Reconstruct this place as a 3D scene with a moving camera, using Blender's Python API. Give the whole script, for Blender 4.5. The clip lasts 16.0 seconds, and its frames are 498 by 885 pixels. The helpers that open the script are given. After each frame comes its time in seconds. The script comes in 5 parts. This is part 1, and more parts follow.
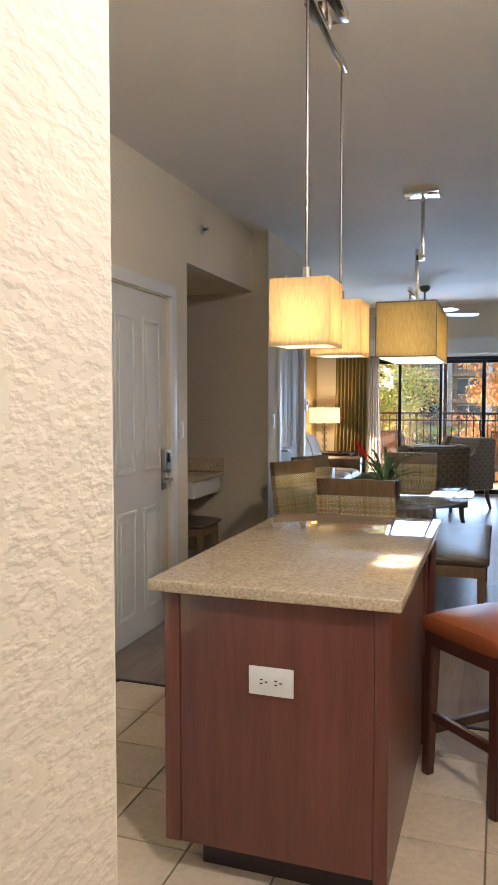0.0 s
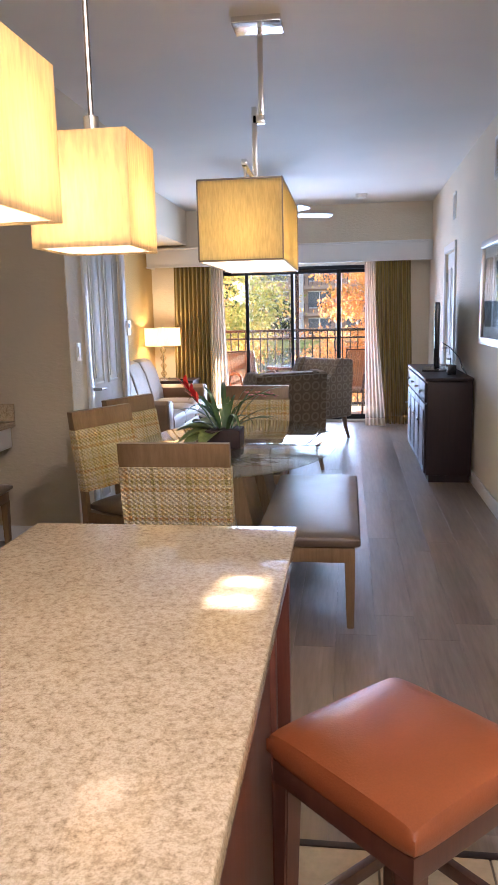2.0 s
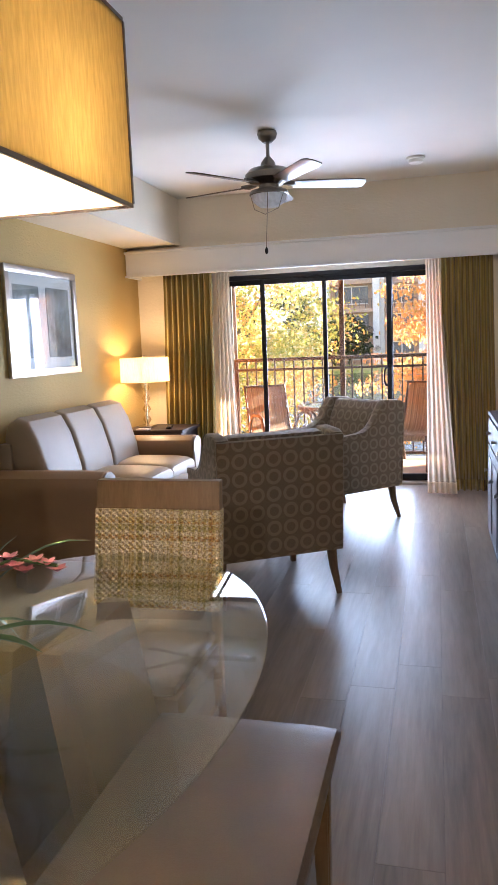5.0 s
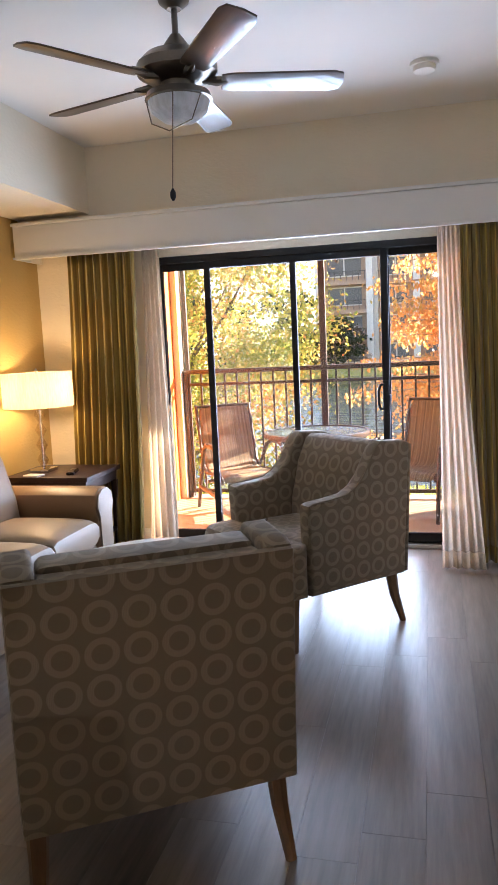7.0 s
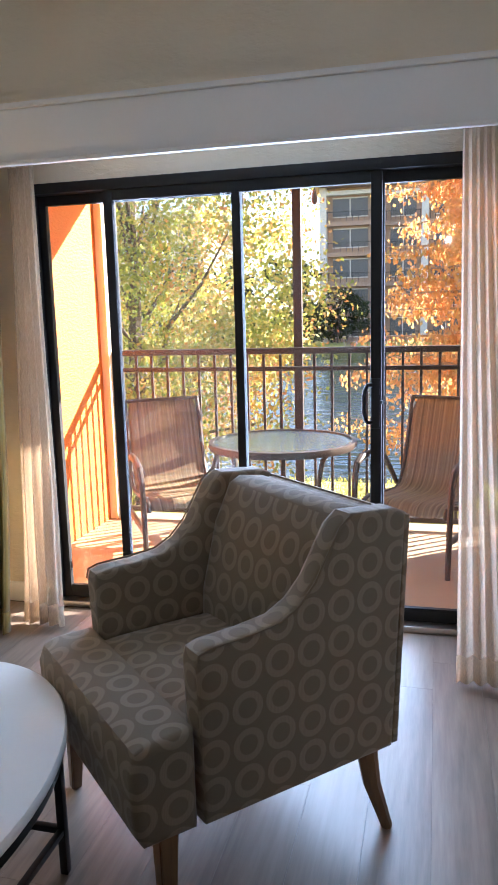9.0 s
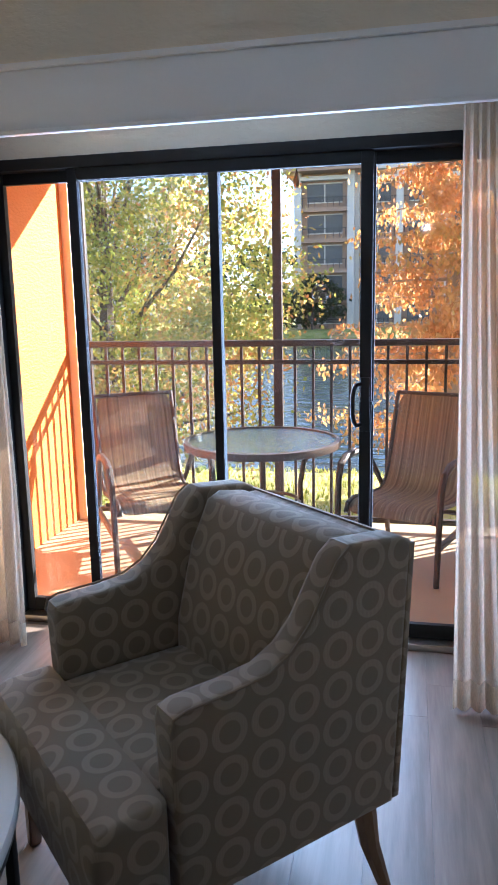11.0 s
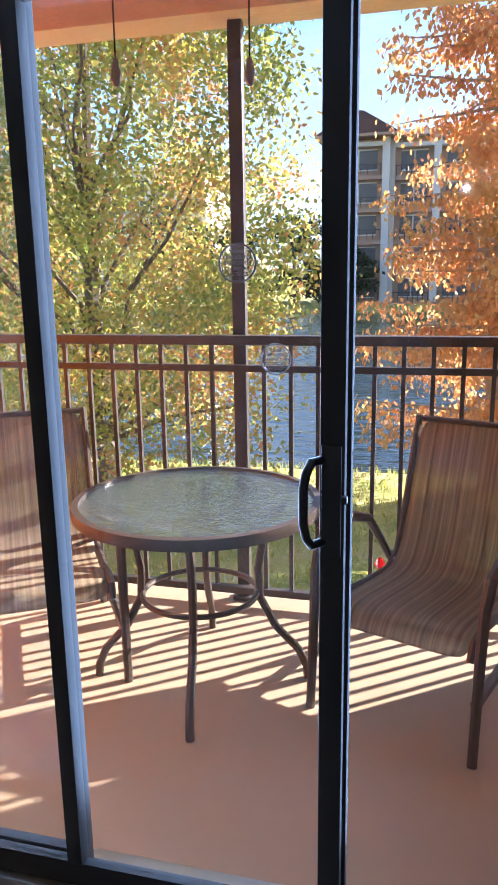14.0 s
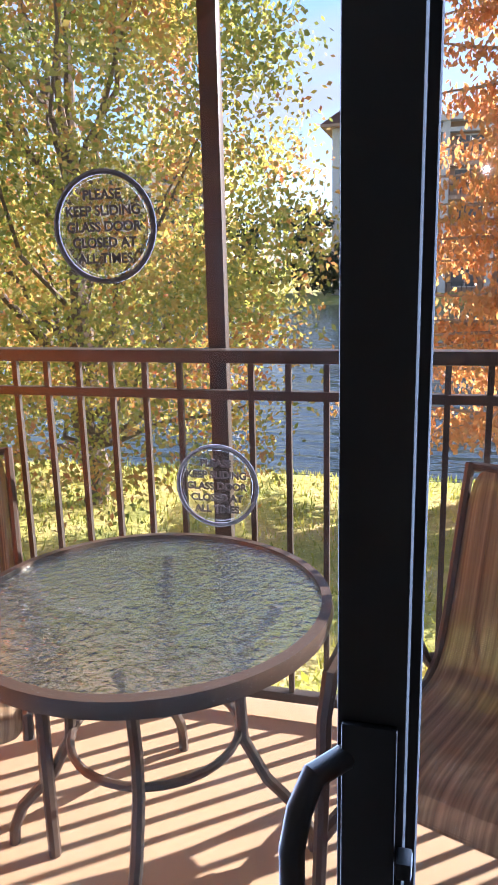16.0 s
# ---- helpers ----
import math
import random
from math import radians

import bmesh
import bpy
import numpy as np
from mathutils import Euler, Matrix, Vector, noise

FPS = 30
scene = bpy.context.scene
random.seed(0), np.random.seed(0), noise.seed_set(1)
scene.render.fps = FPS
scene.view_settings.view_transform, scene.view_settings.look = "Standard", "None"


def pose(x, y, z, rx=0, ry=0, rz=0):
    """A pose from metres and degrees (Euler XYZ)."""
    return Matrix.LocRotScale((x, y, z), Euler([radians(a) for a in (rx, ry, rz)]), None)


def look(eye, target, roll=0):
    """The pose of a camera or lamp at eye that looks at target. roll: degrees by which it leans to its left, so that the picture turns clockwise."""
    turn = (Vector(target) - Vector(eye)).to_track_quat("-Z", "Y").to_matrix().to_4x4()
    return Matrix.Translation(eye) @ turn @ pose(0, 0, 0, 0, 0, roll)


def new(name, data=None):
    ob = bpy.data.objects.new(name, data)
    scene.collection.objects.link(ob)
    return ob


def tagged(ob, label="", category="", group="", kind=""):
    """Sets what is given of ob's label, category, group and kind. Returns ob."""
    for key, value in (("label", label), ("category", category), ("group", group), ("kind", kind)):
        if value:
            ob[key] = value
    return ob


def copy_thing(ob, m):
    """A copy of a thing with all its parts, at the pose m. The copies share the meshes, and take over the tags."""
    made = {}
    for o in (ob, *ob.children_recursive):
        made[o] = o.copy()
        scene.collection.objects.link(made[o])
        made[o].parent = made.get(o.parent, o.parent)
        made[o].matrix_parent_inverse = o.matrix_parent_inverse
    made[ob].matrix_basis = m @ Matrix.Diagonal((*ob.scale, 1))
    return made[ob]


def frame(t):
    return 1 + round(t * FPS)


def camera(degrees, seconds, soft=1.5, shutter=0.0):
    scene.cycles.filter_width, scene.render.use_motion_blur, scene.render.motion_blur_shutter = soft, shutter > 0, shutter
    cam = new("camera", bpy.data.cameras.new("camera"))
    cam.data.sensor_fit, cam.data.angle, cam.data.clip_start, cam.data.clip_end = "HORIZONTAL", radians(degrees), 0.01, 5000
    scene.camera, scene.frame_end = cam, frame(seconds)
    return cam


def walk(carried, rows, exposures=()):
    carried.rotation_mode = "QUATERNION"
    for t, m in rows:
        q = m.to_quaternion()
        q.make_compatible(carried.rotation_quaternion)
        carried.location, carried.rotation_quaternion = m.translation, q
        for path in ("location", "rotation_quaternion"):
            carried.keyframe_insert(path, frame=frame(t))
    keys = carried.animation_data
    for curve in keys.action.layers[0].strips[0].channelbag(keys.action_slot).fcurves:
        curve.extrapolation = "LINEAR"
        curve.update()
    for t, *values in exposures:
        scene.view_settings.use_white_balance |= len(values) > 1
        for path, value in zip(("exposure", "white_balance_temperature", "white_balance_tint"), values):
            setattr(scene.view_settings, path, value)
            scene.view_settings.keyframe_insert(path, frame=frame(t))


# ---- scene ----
cam = camera(37.5, 16.0)
PATH = [
    (0, (0.241, -1.973, 1.448), (-0.405, -0.084, 1.338), 0.00),
    (0.5, (0.243, -1.630, 1.460), (-0.218, 0.297, 1.184), 1.00),
    (1, (0.248, -1.279, 1.439), (-0.105, 0.661, 1.101), 0.50),
    (1.5, (0.192, -0.935, 1.479), (-0.115, 1.009, 1.120), -0.30),
    (2, (0.139, -0.515, 1.491), (-0.130, 1.438, 1.152), -1.30),
    (2.5, (0.261, -0.112, 1.474), (-0.020, 1.845, 1.169), -1.50),
    (3, (0.392, 0.346, 1.469), (0.048, 2.303, 1.242), -1.40),
    (5.5, (0.441, 2.959, 1.456), (-0.058, 4.875, 1.171), -2.40),
    (6, (0.404, 3.495, 1.493), (-0.080, 5.412, 1.194), -2.30),
    (6.5, (0.367, 4.019, 1.470), (-0.108, 5.940, 1.178), -2.20),
    (7, (0.299, 4.616, 1.477), (-0.183, 6.539, 1.217), -2.60),
    (7.5, (0.299, 5.125, 1.507), (-0.184, 7.049, 1.253), -2.13),
    (8, (0.332, 5.601, 1.512), (-0.185, 7.513, 1.230), -1.77),
    (8.5, (0.317, 6.088, 1.520), (-0.193, 7.994, 1.192), -1.40),
    (9, (0.260, 6.460, 1.484), (-0.230, 8.370, 1.149), -1.50),
    (11.5, (0.170, 6.771, 1.517), (-0.241, 8.691, 1.134), -0.90),
    (12, (0.167, 6.898, 1.471), (-0.242, 8.815, 1.077), -0.60),
    (12.5, (0.179, 7.225, 1.511), (-0.222, 9.139, 1.093), -0.60),
    (13, (0.158, 7.633, 1.481), (-0.273, 9.539, 1.055), -1.00),
    (13.5, (0.186, 8.040, 1.502), (-0.292, 9.938, 1.078), -0.75),
    (14, (0.199, 8.429, 1.524), (-0.301, 10.314, 1.082), -0.90),
    (14.5, (0.167, 8.770, 1.492), (-0.355, 10.649, 1.048), -1.00),
    (15, (0.082, 9.038, 1.511), (-0.446, 10.913, 1.055), -0.70),
    (15.5, (0.069, 9.225, 1.517), (-0.467, 11.098, 1.064), -0.70),
    (16, (0.043, 9.347, 1.519), (-0.475, 11.223, 1.057), -1.40),
]
EXPOSURES = [(0, 3.3, 5450, 15), (1.0, 3.75, 5450, 24), (3.0, 3.9, 5400, 24), (5.5, 3.8, 6000, 25), (7.0, 3.55, 6000, 23), (8.5, 3.35, 5650, 20), (9.5, 3.2, 5400, 18), (12.0, 2.85, 5000, 17), (13.0, 2.7, 4950, 17), (14.0, 2.55, 5050, 20), (16.0, 2.35, 5350, 24)]
walk(cam, [(t, look(eye, target, roll)) for t, eye, target, roll in PATH], EXPOSURES)

# ---- light ----
SUN_EL, SUN_AZ = 26.0, math.atan2(0.786, 0.617)   # azimuth from +y towards +x
world = bpy.data.worlds.new("sky")
scene.world = world
world.use_nodes = True
wn, wl = world.node_tree.nodes, world.node_tree.links
wn.clear()
sky = wn.new("ShaderNodeTexSky")
sky.sky_type, sky.sun_disc = "NISHITA", False
sky.sun_elevation, sky.sun_rotation = radians(SUN_EL), SUN_AZ
cloud_pos = wn.new("ShaderNodeTexCoord")
cloud_map = wn.new("ShaderNodeMapping")
cloud_map.inputs["Scale"].default_value = (1.6, 1.6, 5.0)
cloud = wn.new("ShaderNodeTexNoise")
cloud.inputs["Scale"].default_value, cloud.inputs["Detail"].default_value = 2.2, 6
cloud_ramp = wn.new("ShaderNodeValToRGB")
cloud_ramp.color_ramp.elements[0].position, cloud_ramp.color_ramp.elements[1].position = 0.5, 0.64
cloud_mix = wn.new("ShaderNodeMix")
cloud_mix.data_type = "RGBA"
cloud_mix.inputs["B"].default_value = (3.2, 3.4, 3.8, 1)
back = wn.new("ShaderNodeBackground")
back.inputs["Strength"].default_value = 0.055
wout = wn.new("ShaderNodeOutputWorld")
wl.new(cloud_pos.outputs["Generated"], cloud_map.inputs["Vector"])
wl.new(cloud_map.outputs["Vector"], cloud.inputs["Vector"])
wl.new(cloud.outputs["Fac"], cloud_ramp.inputs["Fac"])
wl.new(cloud_ramp.outputs["Color"], cloud_mix.inputs["Factor"])
wl.new(sky.outputs["Color"], cloud_mix.inputs["A"])
wl.new(cloud_mix.outputs["Result"], back.inputs["Color"])
wl.new(back.outputs["Background"], wout.inputs["Surface"])

sun = new("sun", bpy.data.lights.new("sun", "SUN"))
sun.data.energy, sun.data.angle, sun.data.color = 5.0, radians(0.5), (1.0, 0.86, 0.66)
sdir = Vector((math.sin(SUN_AZ) * math.cos(radians(SUN_EL)), math.cos(SUN_AZ) * math.cos(radians(SUN_EL)), math.sin(radians(SUN_EL))))
sun.matrix_world = look(sdir * 60, (0, 0, 0))


def bulb_light(x, y, z, watts, color=(1.0, 0.78, 0.48), size=0.05):
    lamp = new("bulb_light", bpy.data.lights.new("bulb_light", "POINT"))
    lamp.data.energy, lamp.data.color, lamp.data.shadow_soft_size = watts, color, size
    lamp.location = (x, y, z)
    return lamp


# daylight that the sky sends through the sliding door
sky_gate = new("door_daylight", bpy.data.lights.new("door_daylight", "AREA"))
sky_gate.data.shape, sky_gate.data.size, sky_gate.data.size_y = "RECTANGLE", 1.55, 1.9
sky_gate.data.energy, sky_gate.data.color = 13, (0.62, 0.80, 1.0)
sky_gate.matrix_world = look((-0.58, 9.93, 1.12), (-0.6, 5.0, 0.9))


# ---- materials ----
def graph(name):
    m = bpy.data.materials.new(name)
    m.use_nodes = True
    nt = m.node_tree
    bsdf = nt.nodes["Principled BSDF"]
    return m, nt, bsdf


def node(nt, kind, **values):
    n = nt.nodes.new(kind)
    for key, value in values.items():
        n.inputs[key.replace("_", " ")].default_value = value
    return n


def shade(c, f):
    return (min(1, c[0] * f), min(1, c[1] * f), min(1, c[2] * f), 1)


def ramp(nt, fac, stops):
    r = nt.nodes.new("ShaderNodeValToRGB")
    els = r.color_ramp.elements
    while len(els) < len(stops):
        els.new(0.5)
    for e, (p, c) in zip(els, stops):
        e.position, e.color = p, (*c[:3], 1)
    nt.links.new(fac, r.inputs["Fac"])
    return r.outputs["Color"]


def math_node(nt, op, a, b=None, c=None):
    n = nt.nodes.new("ShaderNodeMath")
    n.operation = op
    for i, v in enumerate((a, b, c)):
        if v is None:
            continue
        if isinstance(v, (int, float)):
            n.inputs[i].default_value = v
        else:
            nt.links.new(v, n.inputs[i])
    return n.outputs[0]


def mix_color(nt, fac, a, b, mode="MIX"):
    n = nt.nodes.new("ShaderNodeMix")
    n.data_type, n.blend_type = "RGBA", mode
    for key, v in (("Factor", fac), ("A", a), ("B", b)):
        if isinstance(v, (int, float)):
            n.inputs[key].default_value = v
        elif isinstance(v, tuple):
            n.inputs[key].default_value = (*v[:3], 1)
        else:
            nt.links.new(v, n.inputs[key])
    return n.outputs["Result"]


def coords(nt, kind, scale=(1, 1, 1), turn=(0, 0, 0)):
    if kind == "World":
        src = nt.nodes.new("ShaderNodeNewGeometry").outputs["Position"]
    else:
        src = nt.nodes.new("ShaderNodeTexCoord").outputs[kind]
    mp = nt.nodes.new("ShaderNodeMapping")
    mp.inputs["Scale"].default_value, mp.inputs["Rotation"].default_value = scale, turn
    nt.links.new(src, mp.inputs["Vector"])
    return mp.outputs["Vector"]


def noise_fac(nt, vec, scale, detail=4, rough=0.55):
    n = node(nt, "ShaderNodeTexNoise", Scale=scale, Detail=detail, Roughness=rough)
    nt.links.new(vec, n.inputs["Vector"])
    return n.outputs["Fac"]


def bump(nt, bsdf, height, strength, distance=0.01):
    b = node(nt, "ShaderNodeBump", Strength=strength, Distance=distance)
    nt.links.new(height, b.inputs["Height"])
    nt.links.new(b.outputs["Normal"], bsdf.inputs["Normal"])


def plain(name, color, rough=0.5, metal=0.0, vary=0.08, scale=6.0, grain=90.0, relief=0.1, stretch=(1, 1, 1), space="Object", coat=0.0, per_piece=0.0):
    m, nt, bsdf = graph(name)
    vec = coords(nt, space, stretch)
    big, fine = noise_fac(nt, vec, scale), noise_fac(nt, vec, grain, 3)
    both = math_node(nt, "ADD", math_node(nt, "MULTIPLY", big, 0.6), math_node(nt, "MULTIPLY", fine, 0.4))
    if per_piece:
        rnd = nt.nodes.new("ShaderNodeObjectInfo").outputs["Random"]
        both = math_node(nt, "ADD", both, math_node(nt, "MULTIPLY", math_node(nt, "SUBTRACT", rnd, 0.5), per_piece))
    nt.links.new(ramp(nt, both, [(0.3, shade(color, 1 - vary)), (0.7, shade(color, 1 + vary))]), bsdf.inputs["Base Color"])
    nt.links.new(math_node(nt, "MULTIPLY_ADD", big, 0.16, max(0.02, rough - 0.08)), bsdf.inputs["Roughness"])
    bsdf.inputs["Metallic"].default_value, bsdf.inputs["Coat Weight"].default_value = metal, coat
    if relief:
        bump(nt, bsdf, fine, relief, 0.004)
    return m


def wood(name, dark, light, rough=0.4, axis="Z", scale=3.0, relief=0.08, coat=0.0, per_piece=0.0, space="Object"):
    m, nt, bsdf = graph(name)
    stretch = {"X": (0.08, 1, 1), "Y": (1, 0.08, 1), "Z": (1, 1, 0.08)}[axis]
    vec = coords(nt, space, stretch)
    if per_piece:
        rnd = nt.nodes.new("ShaderNodeObjectInfo").outputs["Random"]
        push = node(nt, "ShaderNodeVectorMath")
        push.operation = "ADD"
        comb = nt.nodes.new("ShaderNodeCombineXYZ")
        for i in range(3):
            nt.links.new(math_node(nt, "MULTIPLY", rnd, 17.0 + 9 * i), comb.inputs[i])
        nt.links.new(vec, push.inputs[0])
        nt.links.new(comb.outputs[0], push.inputs[1])
        vec = push.outputs[0]
    broad, fine = noise_fac(nt, vec, scale * 4, 6, 0.65), noise_fac(nt, vec, scale * 28, 4, 0.6)
    both = math_node(nt, "ADD", math_node(nt, "MULTIPLY", broad, 0.65), math_node(nt, "MULTIPLY", fine, 0.35))
    if per_piece:
        both = math_node(nt, "ADD", both, math_node(nt, "MULTIPLY", math_node(nt, "SUBTRACT", rnd, 0.5), per_piece))
    nt.links.new(ramp(nt, both, [(0.32, dark), (0.68, light)]), bsdf.inputs["Base Color"])
    nt.links.new(math_node(nt, "MULTIPLY_ADD", broad, 0.2, rough - 0.1), bsdf.inputs["Roughness"])
    bsdf.inputs["Coat Weight"].default_value = coat
    bump(nt, bsdf, both, relief, 0.004)
    return m


def stucco(name, color, relief=0.18, space="World"):
    """Painted drywall with a hand-trowelled knockdown texture."""
    m, nt, bsdf = graph(name)
    vec = coords(nt, space)
    big, knock = noise_fac(nt, vec, 0.9, 3), noise_fac(nt, coords(nt, space, (1, 1, 2.2)), 26, 3, 0.5)
    nt.links.new(ramp(nt, big, [(0.3, shade(color, 0.95)), (0.7, shade(color, 1.04))]), bsdf.inputs["Base Color"])
    bsdf.inputs["Roughness"].default_value = 0.72
    flat = ramp(nt, knock, [(0.42, (0, 0, 0)), (0.6, (1, 1, 1))])
    bump(nt, bsdf, flat, relief, 0.006)
    return m


def clear_glass(name, tint=(1, 1, 1), gloss=0.02, base=0.04):
    m, nt, bsdf = graph(name)
    nt.nodes.remove(bsdf)
    out = nt.nodes["Material Output"]
    tr, gl, fr = nt.nodes.new("ShaderNodeBsdfTransparent"), nt.nodes.new("ShaderNodeBsdfGlossy"), node(nt, "ShaderNodeLayerWeight", Blend=0.5)
    tr.inputs["Color"].default_value = (*tint, 1)
    gl.inputs["Roughness"].default_value = gloss
    mx = nt.nodes.new("ShaderNodeMixShader")
    nt.links.new(math_node(nt, "MULTIPLY_ADD", math_node(nt, "POWER", fr.outputs["Facing"], 4.0), 0.9, base), mx.inputs["Fac"])
    nt.links.new(tr.outputs[0], mx.inputs[1])
    nt.links.new(gl.outputs[0], mx.inputs[2])
    nt.links.new(mx.outputs[0], out.inputs["Surface"])
    return m, nt, gl


def cloth_light(name, color, through_share=0.5, clear=0.0, weave=500.0):
    """Thin cloth: part diffuse, part translucent, part open mesh."""
    m, nt, bsdf = graph(name)
    nt.nodes.remove(bsdf)
    out = nt.nodes["Material Output"]
    vec = coords(nt, "Object", (1, 1, 0.15))
    col = ramp(nt, noise_fac(nt, vec, weave, 3), [(0.3, shade(color, 0.82)), (0.7, shade(color, 1.08))])
    df, tl = nt.nodes.new("ShaderNodeBsdfDiffuse"), nt.nodes.new("ShaderNodeBsdfTranslucent")
    nt.links.new(col, df.inputs["Color"])
    nt.links.new(col, tl.inputs["Color"])
    mx = nt.nodes.new("ShaderNodeMixShader")
    mx.inputs["Fac"].default_value = through_share
    nt.links.new(df.outputs[0], mx.inputs[1])
    nt.links.new(tl.outputs[0], mx.inputs[2])
    last = mx.outputs[0]
    if clear:
        tr, m2 = nt.nodes.new("ShaderNodeBsdfTransparent"), nt.nodes.new("ShaderNodeMixShader")
        m2.inputs["Fac"].default_value = clear
        nt.links.new(last, m2.inputs[1])
        nt.links.new(tr.outputs[0], m2.inputs[2])
        last = m2.outputs[0]
    nt.links.new(last, out.inputs["Surface"])
    return m


def ring_cloth(name):
    """Taupe upholstery with a grid of paler woven rings."""
    m, nt, bsdf = graph(name)
    uv = nt.nodes.new("ShaderNodeTexCoord").outputs["UV"]
    sep = nt.nodes.new("ShaderNodeSeparateXYZ")
    nt.links.new(uv, sep.inputs[0])
    pitch = 0.098
    cell = []
    for i in (0, 1):
        f = math_node(nt, "FRACT", math_node(nt, "DIVIDE", sep.outputs[i], pitch))
        cell.append(math_node(nt, "SUBTRACT", f, 0.5))
    d = math_node(nt, "SQRT", math_node(nt, "ADD", math_node(nt, "MULTIPLY", cell[0], cell[0]), math_node(nt, "MULTIPLY", cell[1], cell[1])))
    off = math_node(nt, "ABSOLUTE", math_node(nt, "SUBTRACT", d, 0.36))
    ring = ramp(nt, off, [(0.075, (1, 1, 1)), (0.105, (0, 0, 0))])
    stripe = math_node(nt, "SINE", math_node(nt, "MULTIPLY", sep.outputs[0], 1500.0))
    stripe = math_node(nt, "MULTIPLY_ADD", stripe, 0.16, 0.78)
    ring = math_node(nt, "MULTIPLY", ring, stripe)
    fine = noise_fac(nt, uv, 700, 2)
    ground = ramp(nt, fine, [(0.3, (0.138, 0.10, 0.06)), (0.7, (0.222, 0.165, 0.102))])
    pale = ramp(nt, fine, [(0.3, (0.245, 0.19, 0.125)), (0.7, (0.335, 0.268, 0.182))])
    nt.links.new(mix_color(nt, ring, ground, pale), bsdf.inputs["Base Color"])
    bsdf.inputs["Roughness"].default_value, bsdf.inputs["Sheen Weight"].default_value = 0.85, 0.25
    bump(nt, bsdf, math_node(nt, "ADD", math_node(nt, "MULTIPLY", ring, 0.5), fine), 0.25, 0.002)
    return m


def granite(name):
    m, nt, bsdf = graph(name)
    vec = coords(nt, "World")
    cl, sp, big = noise_fac(nt, vec, 100, 5, 0.7), noise_fac(nt, vec, 260, 3, 0.6), noise_fac(nt, vec, 6, 3)
    a = ramp(nt, cl, [(0.32, (0.34, 0.25, 0.15)), (0.47, (0.55, 0.43, 0.28)), (0.6, (0.68, 0.56, 0.39)), (0.74, (0.50, 0.39, 0.25))])
    b = ramp(nt, sp, [(0.36, (0.45, 0.4, 0.36)), (0.5, (1, 1, 1))])
    c = ramp(nt, big, [(0.3, (0.88, 0.88, 0.86)), (0.7, (1, 1, 1))])
    nt.links.new(mix_color(nt, 1.0, mix_color(nt, 0.4, a, b, "MULTIPLY"), c, "MULTIPLY"), bsdf.inputs["Base Color"])
    bsdf.inputs["Roughness"].default_value = 0.04
    return m


def woven(name):
    """Flat rattan weave with plaid bands of straw, orange and olive."""
    m, nt, bsdf = graph(name)
    uv = nt.nodes.new("ShaderNodeTexCoord").outputs["UV"]
    sep = nt.nodes.new("ShaderNodeSeparateXYZ")
    nt.links.new(uv, sep.inputs[0])
    u = math_node(nt, "SINE", math_node(nt, "MULTIPLY", sep.outputs[0], 240.0))
    v = math_node(nt, "SINE", math_node(nt, "MULTIPLY", sep.outputs[1], 300.0))
    weave = math_node(nt, "MULTIPLY_ADD", math_node(nt, "MULTIPLY", u, v), 0.5, 0.5)
    one = nt.nodes.new("ShaderNodeCombineXYZ")
    nt.links.new(sep.outputs[0], one.inputs[0])
    two = nt.nodes.new("ShaderNodeCombineXYZ")
    nt.links.new(sep.outputs[1], two.inputs[1])
    stops = [(0.32, (0.52, 0.20, 0.05)), (0.42, (0.72, 0.52, 0.18)), (0.5, (0.82, 0.74, 0.55)), (0.58, (0.62, 0.50, 0.18)), (0.68, (0.36, 0.32, 0.10))]
    across = ramp(nt, noise_fac(nt, one.outputs[0], 26, 2), stops)
    down = ramp(nt, noise_fac(nt, two.outputs[0], 30, 2), stops)
    col = mix_color(nt, weave, across, down)
    spots = noise_fac(nt, uv, 160, 2)
    col = mix_color(nt, 0.8, col, ramp(nt, spots, [(0.35, (0.35, 0.3, 0.25)), (0.6, (1, 1, 1))]), "MULTIPLY")
    nt.links.new(col, bsdf.inputs["Base Color"])
    bsdf.inputs["Roughness"].default_value = 0.7
    bump(nt, bsdf, weave, 0.9, 0.006)
    return m


def drape_cloth(name):
    """Olive-gold drape with fine woven vertical stripes."""
    m, nt, bsdf = graph(name)
    uv = nt.nodes.new("ShaderNodeTexCoord").outputs["UV"]
    sep = nt.nodes.new("ShaderNodeSeparateXYZ")
    nt.links.new(uv, sep.inputs[0])
    comb = nt.nodes.new("ShaderNodeCombineXYZ")
    nt.links.new(sep.outputs[0], comb.inputs[0])
    band = noise_fac(nt, comb.outputs[0], 40, 2)
    nt.links.new(ramp(nt, band, [(0.38, (0.13, 0.075, 0.012)), (0.5, (0.25, 0.165, 0.02)), (0.6, (0.34, 0.235, 0.035)), (0.72, (0.19, 0.105, 0.03))]), bsdf.inputs["Base Color"])
    bsdf.inputs["Roughness"].default_value, bsdf.inputs["Sheen Weight"].default_value = 0.6, 0.3
    bump(nt, bsdf, noise_fac(nt, uv, 900, 2), 0.15, 0.002)
    return m


